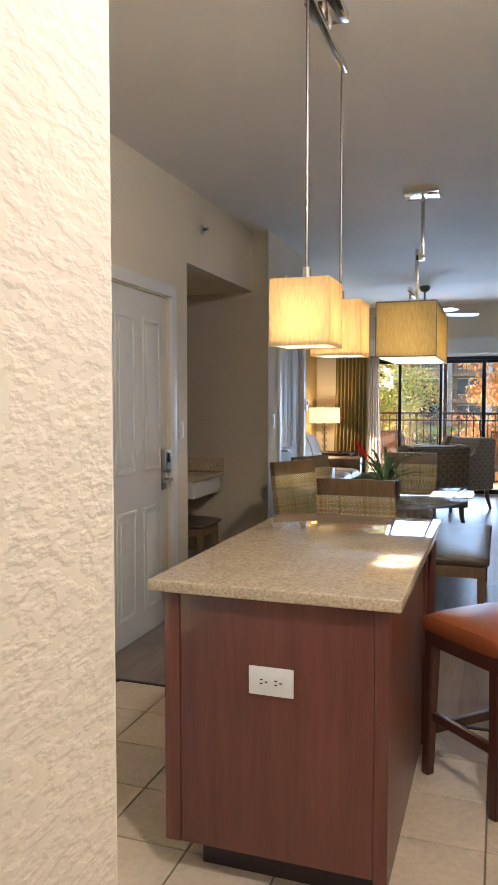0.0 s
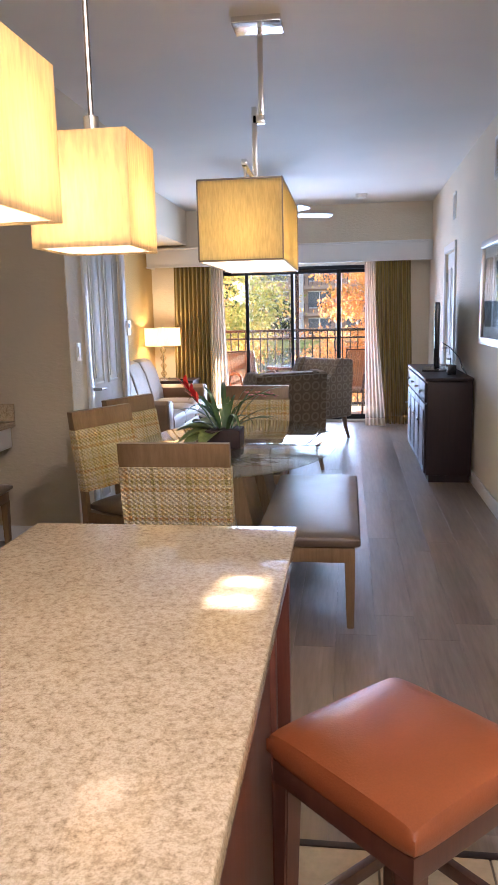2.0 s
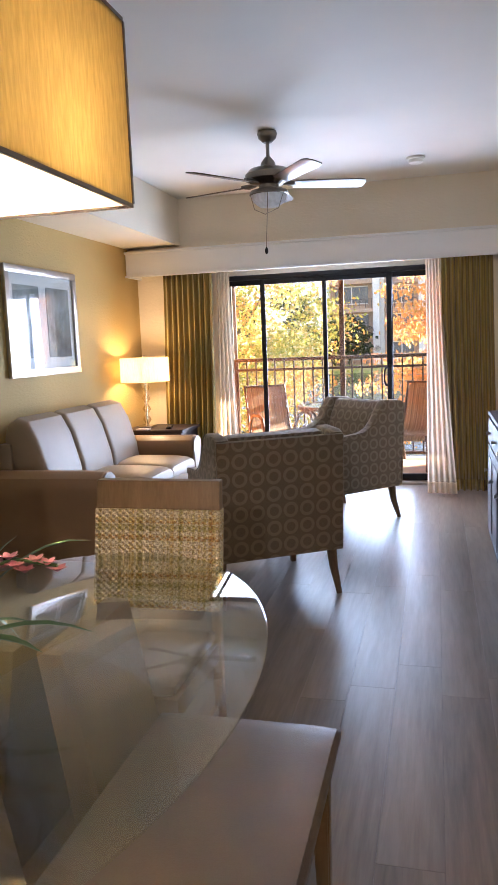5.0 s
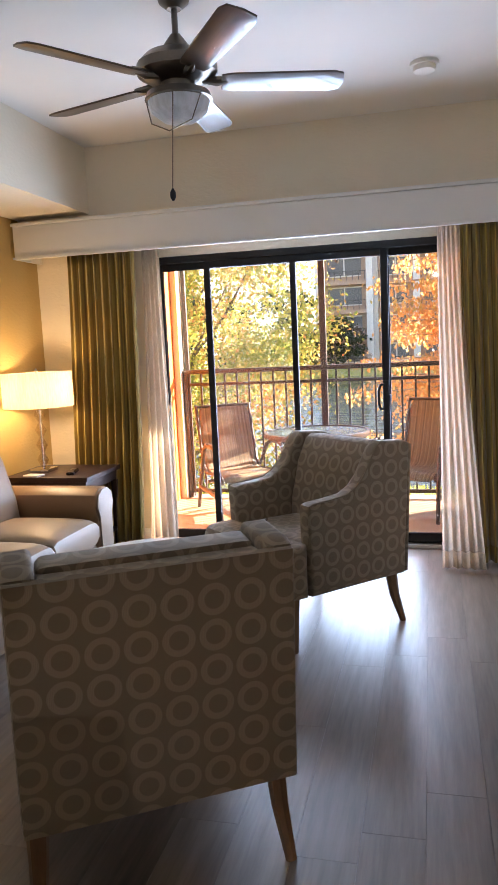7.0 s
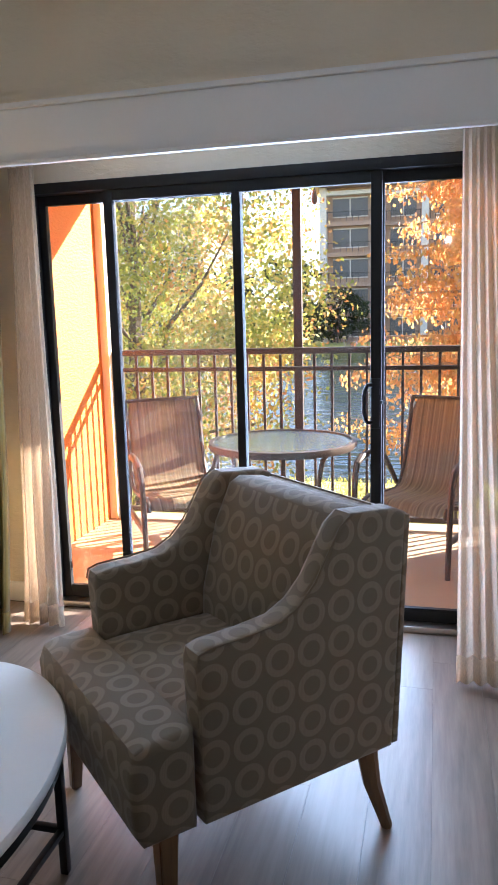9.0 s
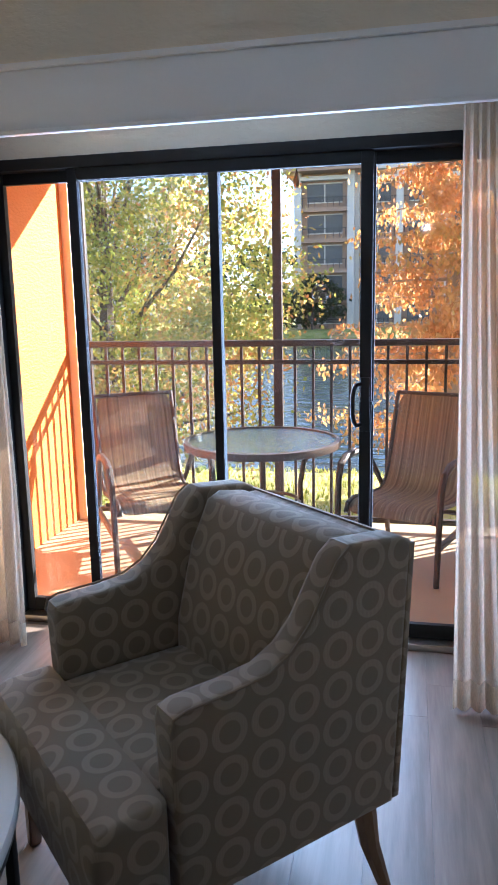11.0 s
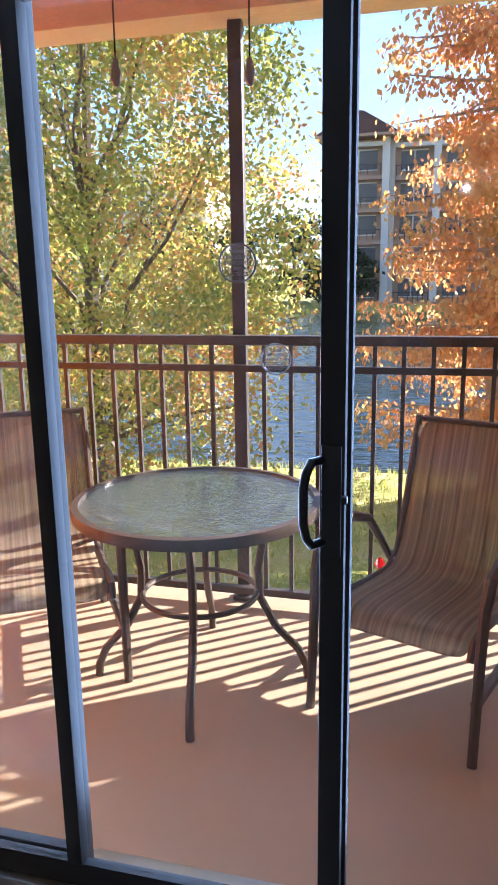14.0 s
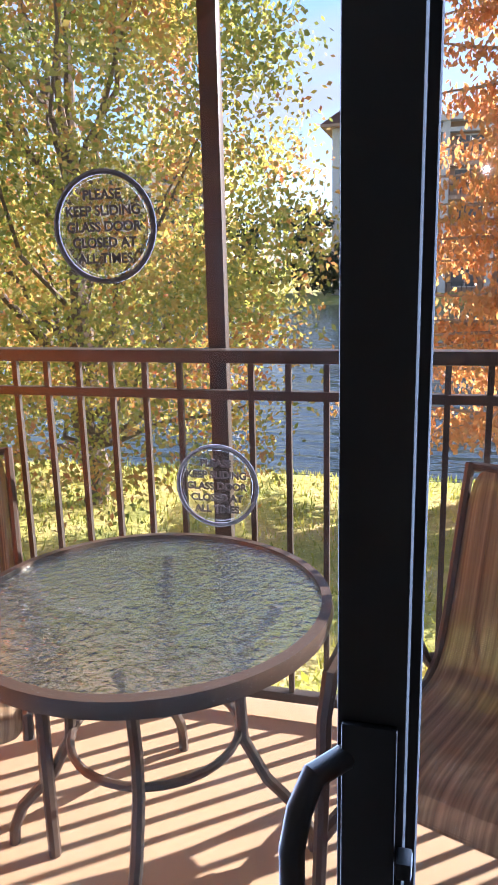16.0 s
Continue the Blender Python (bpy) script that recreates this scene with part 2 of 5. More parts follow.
def sling(name, a, b):
    """Woven vinyl mesh, partly open to light."""
    m, nt, bsdf = graph(name)
    uv = nt.nodes.new("ShaderNodeTexCoord").outputs["UV"]
    sep = nt.nodes.new("ShaderNodeSeparateXYZ")
    nt.links.new(uv, sep.inputs[0])
    s = math_node(nt, "SINE", math_node(nt, "MULTIPLY", sep.outputs[0], 900.0))
    v = math_node(nt, "SINE", math_node(nt, "MULTIPLY", sep.outputs[1], 1100.0))
    comb = nt.nodes.new("ShaderNodeCombineXYZ")
    nt.links.new(sep.outputs[0], comb.inputs[0])
    nt.links.new(ramp(nt, noise_fac(nt, comb.outputs[0], 60, 2), [(0.38, a), (0.62, b)]), bsdf.inputs["Base Color"])
    bsdf.inputs["Roughness"].default_value = 0.6
    hole = math_node(nt, "GREATER_THAN", math_node(nt, "ADD", s, v), 1.05)
    nt.links.new(math_node(nt, "SUBTRACT", 1.0, math_node(nt, "MULTIPLY", hole, 0.9)), bsdf.inputs["Alpha"])
    return m


def rippled_water(name):
    m, nt, bsdf = graph(name)
    vec = coords(nt, "World", (0.5, 1.3, 1))
    bsdf.inputs["Base Color"].default_value = (0.02, 0.03, 0.035, 1)
    bsdf.inputs["Roughness"].default_value = 0.06
    h = math_node(nt, "ADD", noise_fac(nt, vec, 1.6, 3), math_node(nt, "MULTIPLY", noise_fac(nt, vec, 0.35, 2), 1.2))
    bump(nt, bsdf, h, 0.75, 0.15)
    return m


def turf(name):
    m, nt, bsdf = graph(name)
    vec = coords(nt, "World")
    a = ramp(nt, noise_fac(nt, vec, 1.1, 5), [(0.35, (0.26, 0.28, 0.05)), (0.5, (0.46, 0.42, 0.09)), (0.66, (0.54, 0.43, 0.17))])
    b = ramp(nt, noise_fac(nt, vec, 30, 4), [(0.3, (0.55, 0.55, 0.5)), (0.7, (1, 1, 1))])
    nt.links.new(mix_color(nt, 0.9, a, b, "MULTIPLY"), bsdf.inputs["Base Color"])
    bsdf.inputs["Roughness"].default_value = 0.95
    bump(nt, bsdf, noise_fac(nt, vec, 12, 5), 0.8, 0.08)
    return m


def leaf_mix(name, stops):
    m, nt, bsdf = graph(name)
    rnd = nt.nodes.new("ShaderNodeNewGeometry").outputs["Random Per Island"]
    big = noise_fac(nt, coords(nt, "World"), 0.55, 3)
    fac = math_node(nt, "ADD", math_node(nt, "MULTIPLY", rnd, 0.38), math_node(nt, "MULTIPLY_ADD", big, 1.6, -0.42))
    col = ramp(nt, fac, stops)
    nt.links.new(col, bsdf.inputs["Base Color"])
    bsdf.inputs["Roughness"].default_value = 0.55
    tl, mx = nt.nodes.new("ShaderNodeBsdfTranslucent"), nt.nodes.new("ShaderNodeMixShader")
    nt.links.new(mix_color(nt, 1.0, col, (1.0, 0.95, 0.7), "MULTIPLY"), tl.inputs["Color"])
    mx.inputs["Fac"].default_value = 0.62
    out = nt.nodes["Material Output"]
    nt.links.new(bsdf.outputs[0], mx.inputs[1])
    nt.links.new(tl.outputs[0], mx.inputs[2])
    nt.links.new(mx.outputs[0], out.inputs["Surface"])
    return m


CREAM = stucco("cream_wall_paint", (0.74, 0.66, 0.52))
# Darker than CREAM: the desk niche's shade is put into this wall colour.
TAUPE = stucco("shade_darkened_taupe", (0.55, 0.47, 0.34))
GOLD_WALL = stucco("gold_wall_paint", (0.50, 0.35, 0.12))
CEILING_PAINT = stucco("ceiling_paint", (0.76, 0.72, 0.66), 0.04)
ORANGE = stucco("orange_stucco", (0.62, 0.16, 0.004), 0.4)
PEACH = stucco("peach_stucco", (0.72, 0.50, 0.32), 0.4)
WHITE = plain("white_gloss_paint", (0.78, 0.77, 0.75), 0.35, vary=0.02, relief=0.03)
DOOR_WHITE = plain("door_white_paint", (0.76, 0.75, 0.72), 0.58, vary=0.02, grain=140, relief=0.05, stretch=(1, 1, 0.1))
VALANCE_WHITE = plain("valance_white", (0.72, 0.71, 0.69), 0.45, vary=0.02, relief=0.03)
PLANK = wood("grey_brown_plank", (0.135, 0.10, 0.076), (0.32, 0.245, 0.19), 0.35, "Y", 1.6, 0.05, per_piece=0.07, space="World")
UNDERLAY = plain("dark_underlay", (0.11, 0.085, 0.065), 0.9)
TILE = plain("beige_ceramic_tile", (0.64, 0.52, 0.36), 0.2, vary=0.16, scale=5, grain=40, relief=0.05, space="World", per_piece=0.3)
GROUT = plain("grout", (0.24, 0.20, 0.15), 0.9, space="World")
CHERRY = wood("cherry_wood", (0.10, 0.028, 0.018), (0.19, 0.06, 0.036), 0.38, "Z", 2.6, 0.03, coat=0.2)
ESPRESSO = wood("espresso_wood", (0.018, 0.007, 0.007), (0.04, 0.016, 0.013), 0.5, "Z", 2.6, 0.03, coat=0.1)
STOOL_WOOD = wood("stool_wood", (0.055, 0.018, 0.011), (0.11, 0.04, 0.022), 0.33, "Z", 3, 0.03, coat=0.3)
TAN_WOOD = wood("light_walnut_wood", (0.17, 0.10, 0.045), (0.31, 0.20, 0.10), 0.42, "Z", 3, 0.04)
LEG_WOOD = wood("leg_wood", (0.12, 0.06, 0.025), (0.24, 0.135, 0.06), 0.4, "Z", 3, 0.04)
FAN_WOOD = wood("fan_blade_wood", (0.05, 0.025, 0.014), (0.12, 0.065, 0.035), 0.3, "X", 3, 0.03, coat=0.5)
RUST_LEATHER = plain("rust_leather", (0.30, 0.085, 0.025), 0.36, vary=0.12, grain=220, relief=0.12)
DARK_LEATHER = plain("brown_leather", (0.15, 0.105, 0.07), 0.36, vary=0.1, grain=220, relief=0.12)
SOFA_HIDE = plain("greige_sofa_leather", (0.30, 0.22, 0.15), 0.45, vary=0.08, grain=260, relief=0.12)
SOFA_ARM = plain("tan_sofa_leather", (0.30, 0.17, 0.085), 0.42, vary=0.1, grain=260, relief=0.12)
RINGS = ring_cloth("ring_upholstery")
GRANITE = granite("speckled_tan_granite")
WEAVE = woven("rattan_weave")
DRAPE = drape_cloth("olive_gold_drape")
SHEER = cloth_light("sheer_voile", (0.86, 0.74, 0.60), 0.68, 0.42, 300)
SHADE_CLOTH = cloth_light("amber_linen_shade", (0.93, 0.76, 0.46), 0.62, 0.0, 120)
SHADE_DULL = cloth_light("straw_linen_shade", (0.58, 0.49, 0.26), 0.42, 0.0, 120)
SHADE_WHITE = cloth_light("cream_lamp_shade", (0.95, 0.86, 0.66), 0.6, 0.0, 120)
DIFFUSER = cloth_light("white_diffuser", (0.97, 0.96, 0.93), 0.85, 0.0, 40)
BRONZE = plain("dark_bronze_aluminium", (0.005, 0.004, 0.004), 0.7, 0.0, vary=0.15, relief=0.02)
RAIL_BROWN = plain("brown_rail_paint", (0.042, 0.032, 0.026), 0.45, vary=0.12, relief=0.05)
CHROME = plain("chrome", (0.75, 0.75, 0.76), 0.12, 1.0, vary=0.02, relief=0)
NICKEL = plain("brushed_nickel", (0.52, 0.49, 0.45), 0.32, 1.0, vary=0.05, relief=0.03)
PEWTER = plain("pewter_metal", (0.20, 0.17, 0.14), 0.35, 0.9, vary=0.1, relief=0.03)
BLACK_METAL = plain("black_metal", (0.02, 0.02, 0.022), 0.4, 0.6, vary=0.1, relief=0.02)
BLACK_PLASTIC = plain("black_plastic", (0.012, 0.012, 0.013), 0.25, vary=0.05, relief=0)
PLASTIC = plain("ivory_plastic", (0.80, 0.77, 0.70), 0.35, vary=0.02, relief=0)
WHITE_TOP = plain("white_table_top", (0.80, 0.79, 0.77), 0.14, vary=0.02, relief=0)
FAWN_METAL = plain("fawn_powder_coat", (0.075, 0.052, 0.038), 0.4, 0.3, vary=0.08, relief=0.04)
PATIO_FLOOR = plain("painted_concrete", (0.37, 0.26, 0.15), 0.55, vary=0.08, scale=1.5, grain=30, relief=0.12, space="World")
SLING = sling("brown_sling_mesh", (0.13, 0.09, 0.046), (0.31, 0.23, 0.128))
GLASS, _, _ = clear_glass("clear_glass", (0.97, 0.985, 0.98))
TABLE_GLASS, _, _ = clear_glass("table_glass", (0.94, 0.975, 0.95))


def rippled_glass(name):
    """Pebbled patio glass: bends what lies behind it and mirrors the sky."""
    m, nt, bsdf = graph(name)
    nt.nodes.remove(bsdf)
    out = nt.nodes["Material Output"]
    vec = coords(nt, "Object")
    height = math_node(nt, "ADD", noise_fac(nt, vec, 48, 2), math_node(nt, "MULTIPLY", noise_fac(nt, vec, 15, 1), 0.6))
    wave = node(nt, "ShaderNodeBump", Strength=0.9, Distance=0.012)
    nt.links.new(height, wave.inputs["Height"])
    bend, gloss = node(nt, "ShaderNodeBsdfRefraction", IOR=1.12, Roughness=0.06), node(nt, "ShaderNodeBsdfGlossy", Roughness=0.08)
    bend.inputs["Color"].default_value, gloss.inputs["Color"].default_value = (0.90, 0.97, 0.93, 1), (0.92, 1.0, 0.97, 1)
    nt.links.new(wave.outputs["Normal"], bend.inputs["Normal"])
    nt.links.new(wave.outputs["Normal"], gloss.inputs["Normal"])
    fr, mx = node(nt, "ShaderNodeLayerWeight", Blend=0.5), nt.nodes.new("ShaderNodeMixShader")
    nt.links.new(math_node(nt, "MULTIPLY_ADD", math_node(nt, "POWER", fr.outputs["Facing"], 2.6), 0.85, 0.13), mx.inputs["Fac"])
    nt.links.new(bend.outputs[0], mx.inputs[1])
    nt.links.new(gloss.outputs[0], mx.inputs[2])
    nt.links.new(mx.outputs[0], out.inputs["Surface"])
    return m


RIPPLE_GLASS = rippled_glass("rippled_glass")
CRYSTAL, _, _ = clear_glass("lamp_crystal", (0.86, 0.80, 0.70), 0.05)
WATER = rippled_water("lake_water")
GRASS = turf("lawn")
PALE_BARK = plain("pale_cypress_bark", (0.36, 0.26, 0.18), 0.9, vary=0.3, scale=8, grain=50, relief=0.5, stretch=(1, 1, 0.2))
BARK = plain("bark", (0.12, 0.085, 0.06), 0.9, vary=0.35, scale=8, grain=50, relief=0.6)
MAPLE_LEAF = leaf_mix("maple_leaf", [(0.1, (0.13, 0.18, 0.03)), (0.42, (0.29, 0.33, 0.07)), (0.62, (0.50, 0.44, 0.12)), (0.8, (0.60, 0.31, 0.11)), (1.0, (0.56, 0.18, 0.10))])
CYPRESS_LEAF = leaf_mix("cypress_leaf", [(0.1, (0.42, 0.36, 0.14)), (0.4, (0.66, 0.36, 0.13)), (0.7, (0.68, 0.32, 0.14)), (1.0, (0.55, 0.48, 0.22))])
DARK_LEAF = leaf_mix("dark_leaf", [(0.2, (0.02, 0.035, 0.012)), (0.8, (0.06, 0.08, 0.025))])
HERB_LEAF = leaf_mix("herb_leaf", [(0.2, (0.16, 0.2, 0.03)), (0.6, (0.36, 0.38, 0.06)), (0.9, (0.5, 0.42, 0.12))])
FACADE = plain("cream_facade", (0.72, 0.65, 0.55), 0.85, vary=0.05, scale=0.3, grain=4, space="World")
FACADE_DARK = plain("terracotta_facade", (0.44, 0.28, 0.18), 0.85, vary=0.06, scale=0.3, grain=4, space="World")
ROOF_TILE = plain("roof_tile", (0.12, 0.06, 0.045), 0.8, vary=0.2, scale=1, grain=8, space="World")
FAR_GLASS = plain("far_window_glass", (0.13, 0.12, 0.11), 0.45, vary=0.1, relief=0)
LEAF_GREEN = plain("plant_leaf", (0.06, 0.12, 0.035), 0.35, vary=0.25, scale=20, relief=0.05)
LEAF_PALE = plain("striped_plant_leaf", (0.24, 0.30, 0.08), 0.35, vary=0.35, scale=25, grain=60, relief=0.05)
PETAL_RED = plain("red_bract", (0.62, 0.02, 0.02), 0.35, vary=0.2, relief=0.05)
PETAL_PINK = plain("pink_petal", (0.55, 0.20, 0.22), 0.5, vary=0.2, relief=0.05)
PRINT = plain("grey_print", (0.33, 0.34, 0.33), 0.15, vary=0.35, scale=3, grain=12, relief=0)
INK = plain("grey_ink", (0.20, 0.145, 0.13), 0.6, vary=0.05, relief=0)
SHEER_HEM = cloth_light("sheer_voile_hem", (0.80, 0.68, 0.54), 0.6, 0.12, 300)
STICKER, st_nt, st_gl = clear_glass("sticker_film", (0.93, 0.90, 0.84), 0.3)


# ---- mesh tools ----
def bm_new():
    return bmesh.new()


def bx(bm, x0, x1, y0, y1, z0, z1, bev=0.0, seg=2):
    vs = [bm.verts.new((x, y, z)) for z in (z0, z1) for x, y in ((x0, y0), (x1, y0), (x1, y1), (x0, y1))]
    fs = [bm.faces.new([vs[i] for i in f]) for f in ((3, 2, 1, 0), (4, 5, 6, 7), (0, 1, 5, 4), (1, 2, 6, 5), (2, 3, 7, 6), (3, 0, 4, 7))]
    if bev:
        bmesh.ops.bevel(bm, geom=list({e for f in fs for e in f.edges}), offset=bev, segments=seg, profile=0.6, affect="EDGES", clamp_overlap=True)
    return bm


def prism(bm, outline, axis, a, b, bev=0.0, seg=2):
    """Extrudes a closed 2D outline along an axis from a to b."""
    def at(p, d):
        return {"x": (d, p[0], p[1]), "y": (p[0], d, p[1]), "z": (p[0], p[1], d)}[axis]
    lo, hi = [bm.verts.new(at(p, a)) for p in outline], [bm.verts.new(at(p, b)) for p in outline]
    n = len(outline)
    fs = [bm.faces.new(lo[::-1]), bm.faces.new(hi)]
    fs += [bm.faces.new((lo[i], lo[(i + 1) % n], hi[(i + 1) % n], hi[i])) for i in range(n)]
    bmesh.ops.recalc_face_normals(bm, faces=fs)
    if bev:
        bmesh.ops.bevel(bm, geom=list({e for f in fs[:2] for e in f.edges}), offset=bev, segments=seg, profile=0.6, affect="EDGES", clamp_overlap=True)
    return bm


def tube(bm, pts, radii, n=10, cap=True):
    """A round bar along points, with one radius or one for each point."""
    pts = [Vector(p) for p in pts]
    if isinstance(radii, (int, float)):
        radii = [radii] * len(pts)
    rings, up = [], None
    for i, p in enumerate(pts):
        d = (pts[min(i + 1, len(pts) - 1)] - pts[max(i - 1, 0)]).normalized()
        if up is None:
            up = Vector((0, 0, 1)) if abs(d.z) < 0.9 else Vector((1, 0, 0))
        s = d.cross(up).normalized()
        up = s.cross(d).normalized()
        rings.append([bm.verts.new(p + radii[i] * (math.cos(k * 2 * math.pi / n) * s + math.sin(k * 2 * math.pi / n) * up)) for k in range(n)])
    for r0, r1 in zip(rings, rings[1:]):
        for k in range(n):
            bm.faces.new((r0[k], r0[(k + 1) % n], r1[(k + 1) % n], r1[k]))
    if cap:
        bm.faces.new(rings[0][::-1])
        bm.faces.new(rings[-1])
    return bm


def lathe(bm, profile, cx=0, cy=0, n=32, sx=1.0, sy=1.0, cap=True):
    """Turns (radius, z) points round the vertical axis."""
    rings = [[bm.verts.new((cx + sx * r * math.cos(2 * math.pi * k / n), cy + sy * r * math.sin(2 * math.pi * k / n), z)) for k in range(n)] for r, z in profile]
    for r0, r1 in zip(rings, rings[1:]):
        for k in range(n):
            bm.faces.new((r0[k], r0[(k + 1) % n], r1[(k + 1) % n], r1[k]))
    if cap:
        bm.faces.new(rings[0][::-1])
        bm.faces.new(rings[-1])
    return bm


def taper(bm, top, bottom, s_top, s_bot):
    """A square tapered leg from a top centre to a bottom centre."""
    ring = []
    for c, s in ((bottom, s_bot), (top, s_top)):
        ring.append([bm.verts.new((c[0] + dx * s / 2, c[1] + dy * s / 2, c[2])) for dx, dy in ((-1, -1), (1, -1), (1, 1), (-1, 1))])
    fs = [bm.faces.new(ring[0][::-1]), bm.faces.new(ring[1])] + [bm.faces.new((ring[0][i], ring[0][(i + 1) % 4], ring[1][(i + 1) % 4], ring[1][i])) for i in range(4)]
    bmesh.ops.bevel(bm, geom=list({e for f in fs for e in f.edges}), offset=min(s_top, s_bot) * 0.12, segments=2, affect="EDGES")
    return bm


def pillow(bm, x0, x1, y0, y1, z0, z1, puff=0.03, nx=10, ny=10, power=4.0):
    """A stuffed cushion: a box whose sides round off and whose top swells."""
    cx, cy, cz, hx, hy, hz = (x0 + x1) / 2, (y0 + y1) / 2, (z0 + z1) / 2, (x1 - x0) / 2, (y1 - y0) / 2, (z1 - z0) / 2
    for side in (1, -1):
        grid = []
        for j in range(ny + 1):
            row = []
            for i in range(nx + 1):
                u, v = math.sin((2 * i / nx - 1) * math.pi / 2), math.sin((2 * j / ny - 1) * math.pi / 2)
                fall = (max(0.0, 1 - abs(u) ** power) * max(0.0, 1 - abs(v) ** power)) ** 0.35
                row.append(bm.verts.new((cx + hx * u, cy + hy * v, cz + side * ((hz * 0.55 if side < 0 else hz * 0.45) * (0.6 + 0.4 * fall) + hz * 0.5 * fall + (puff if side > 0 else 0) * (1 - u * u) * (1 - v * v)))))
            grid.append(row)
        for j in range(ny):
            for i in range(nx):
                q = (grid[j][i], grid[j][i + 1], grid[j + 1][i + 1], grid[j + 1][i])
                bm.faces.new(q if side > 0 else q[::-1])
        rim = [grid[0][i] for i in range(nx)] + [grid[j][nx] for j in range(ny)] + [grid[ny][i] for i in range(nx, 0, -1)] + [grid[j][0] for j in range(ny, 0, -1)]
        if side > 0:
            top_rim = rim
    n = len(rim)
    for k in range(n):
        bm.faces.new((rim[k], rim[(k + 1) % n], top_rim[(k + 1) % n], top_rim[k]))
    return bm


def box_uv(mesh):
    """Metre-scaled UVs from each face's main direction."""
    layer = mesh.uv_layers.new(name="uv")
    for p in mesh.polygons:
        n = [abs(c) for c in p.normal]
        k = n.index(max(n))
        for li in p.loop_indices:
            c = mesh.vertices[mesh.loops[li].vertex_index].co
            layer.data[li].uv = (c.y, c.z) if k == 0 else (c.x, c.z) if k == 1 else (c.x, c.y)


def make_mesh(name, bm, material, smooth=True, uv=False):
    bm.normal_update()
    me = bpy.data.meshes.new(name)
    bm.to_mesh(me)
    bm.free()
    me.materials.append(material)
    if smooth:
        me.shade_smooth()
        me.set_sharp_from_angle(angle=radians(38))
    if uv:
        box_uv(me)
    return me


def part(name, bm, material, parent=None, label="", smooth=True, uv=False, at=None):
    ob = new(name, make_mesh(name, bm, material, smooth, uv))
    if parent:
        ob.parent = parent
    if at is not None:
        ob.matrix_basis = at
    if label:
        ob["label"] = label
    return ob


def thing(name, m, label, category, group=""):
    ob = new(name)
    ob.empty_display_size = 0.1
    ob.matrix_basis = m
    return tagged(ob, label, category, group)


def structure(name, bm, material, label, category, smooth=False):
    return tagged(part(name, bm, material, smooth=smooth), label, category, kind="structure")


# ---- the shell of the flat ----
XR, XE, XN, XL = 1.22, -1.80, -1.66, -2.62      # wall faces: dining side, entry, corridor door, living room
YF, YW, H = 9.60, 9.83, 2.915                    # bulkhead face, window wall, ceiling height
YB = -4.2
structure("floor", bx(bm_new(), -3.6, 1.4, YB - 0.2, 9.95, -0.2, -0.012), UNDERLAY, "dark underlay below the wooden and tiled floor", "floor")
c = bx(bm_new(), -3.6, 1.4, YB - 0.2, 10.0, H, H + 0.2)
structure("ceiling", c, CEILING_PAINT, "off-white painted plain ceiling", "ceiling")
c = bx(bm_new(), XR, XR + 0.15, YB, 7.40, 0, H)
bx(c, XR, XR + 0.15, 8.12, 10.0, 0, H)
bx(c, XR, XR + 0.15, 7.40, 8.12, 2.12, H)
structure("wall_east", c, CREAM, "cream textured plaster wall beside the walkway", "wall")
structure("wall_south", bx(bm_new(), -3.6, 1.4, YB - 0.15, YB, 0, H), CREAM, "plain cream plaster wall closing the kitchen", "wall")
structure("wall_kitchen_stub", bx(bm_new(), -0.34, -0.19, YB, -1.20, 0, H, 0.012, 3), CREAM, "cream knockdown-textured wall end with rounded corner", "wall", True)
c = bx(bm_new(), XE - 0.15, XE, -1.05, 1.60, 0, H)
bx(c, XE - 0.15, XE, 1.60, 2.40, 2.12, H)
bx(c, XE - 0.15, XE, 2.40, 2.68, 0, H)
bx(c, XE - 0.15, XE, 2.68, 4.10, 2.40, H)
structure("wall_entry", c, CREAM, "cream plaster wall with the entry door and niche", "wall")
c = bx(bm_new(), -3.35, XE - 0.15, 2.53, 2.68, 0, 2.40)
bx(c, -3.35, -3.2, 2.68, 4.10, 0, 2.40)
structure("wall_niche", c, TAUPE, "desk niche side walls with shade put into their taupe colour", "wall")
structure("wall_niche_back", bx(bm_new(), -3.35, XN - 0.004, 4.10, 4.22, 0, H), TAUPE, "plaster wall behind the built-in desk, shade put into its taupe", "wall")
structure("ceiling_niche", bx(bm_new(), -3.2, XE - 0.15, 2.68, 4.10, 2.40, 2.5), CREAM, "low ceiling of the desk niche", "ceiling")
c = bx(bm_new(), XN - 0.14, XN, 4.105, 4.46, 0, H)
bx(c, XN - 0.14, XN, 5.24, 5.40, 0, H)
bx(c, XN - 0.14, XN, 4.46, 5.24, 2.14, H)
structure("wall_corridor", c, CREAM, "cream wall round the white panel door", "wall")
structure("wall_return", bx(bm_new(), XL - 0.15, XN - 0.142, 5.25, 5.40, 0, H), CREAM, "cream wall return beside the sofa", "wall")
structure("wall_west", bx(bm_new(), XL - 0.15, XL, 5.40, 10.0, 0, H), GOLD_WALL, "golden ochre accent wall behind the sofa", "wall")
structure("soffit", bx(bm_new(), XL, -2.05, 5.40, YF, 2.46, H), CREAM, "cream boxed soffit along the accent wall", "soffit")
structure("bulkhead", bx(bm_new(), XL, XR, YF, 10.0, 2.30, H), CREAM, "cream bulkhead above the sliding door", "wall")
OX0, OX1, OZ = -1.70, 0.72, 2.15
c = bx(bm_new(), XL, OX0, YW, 10.0, 0, 2.30)
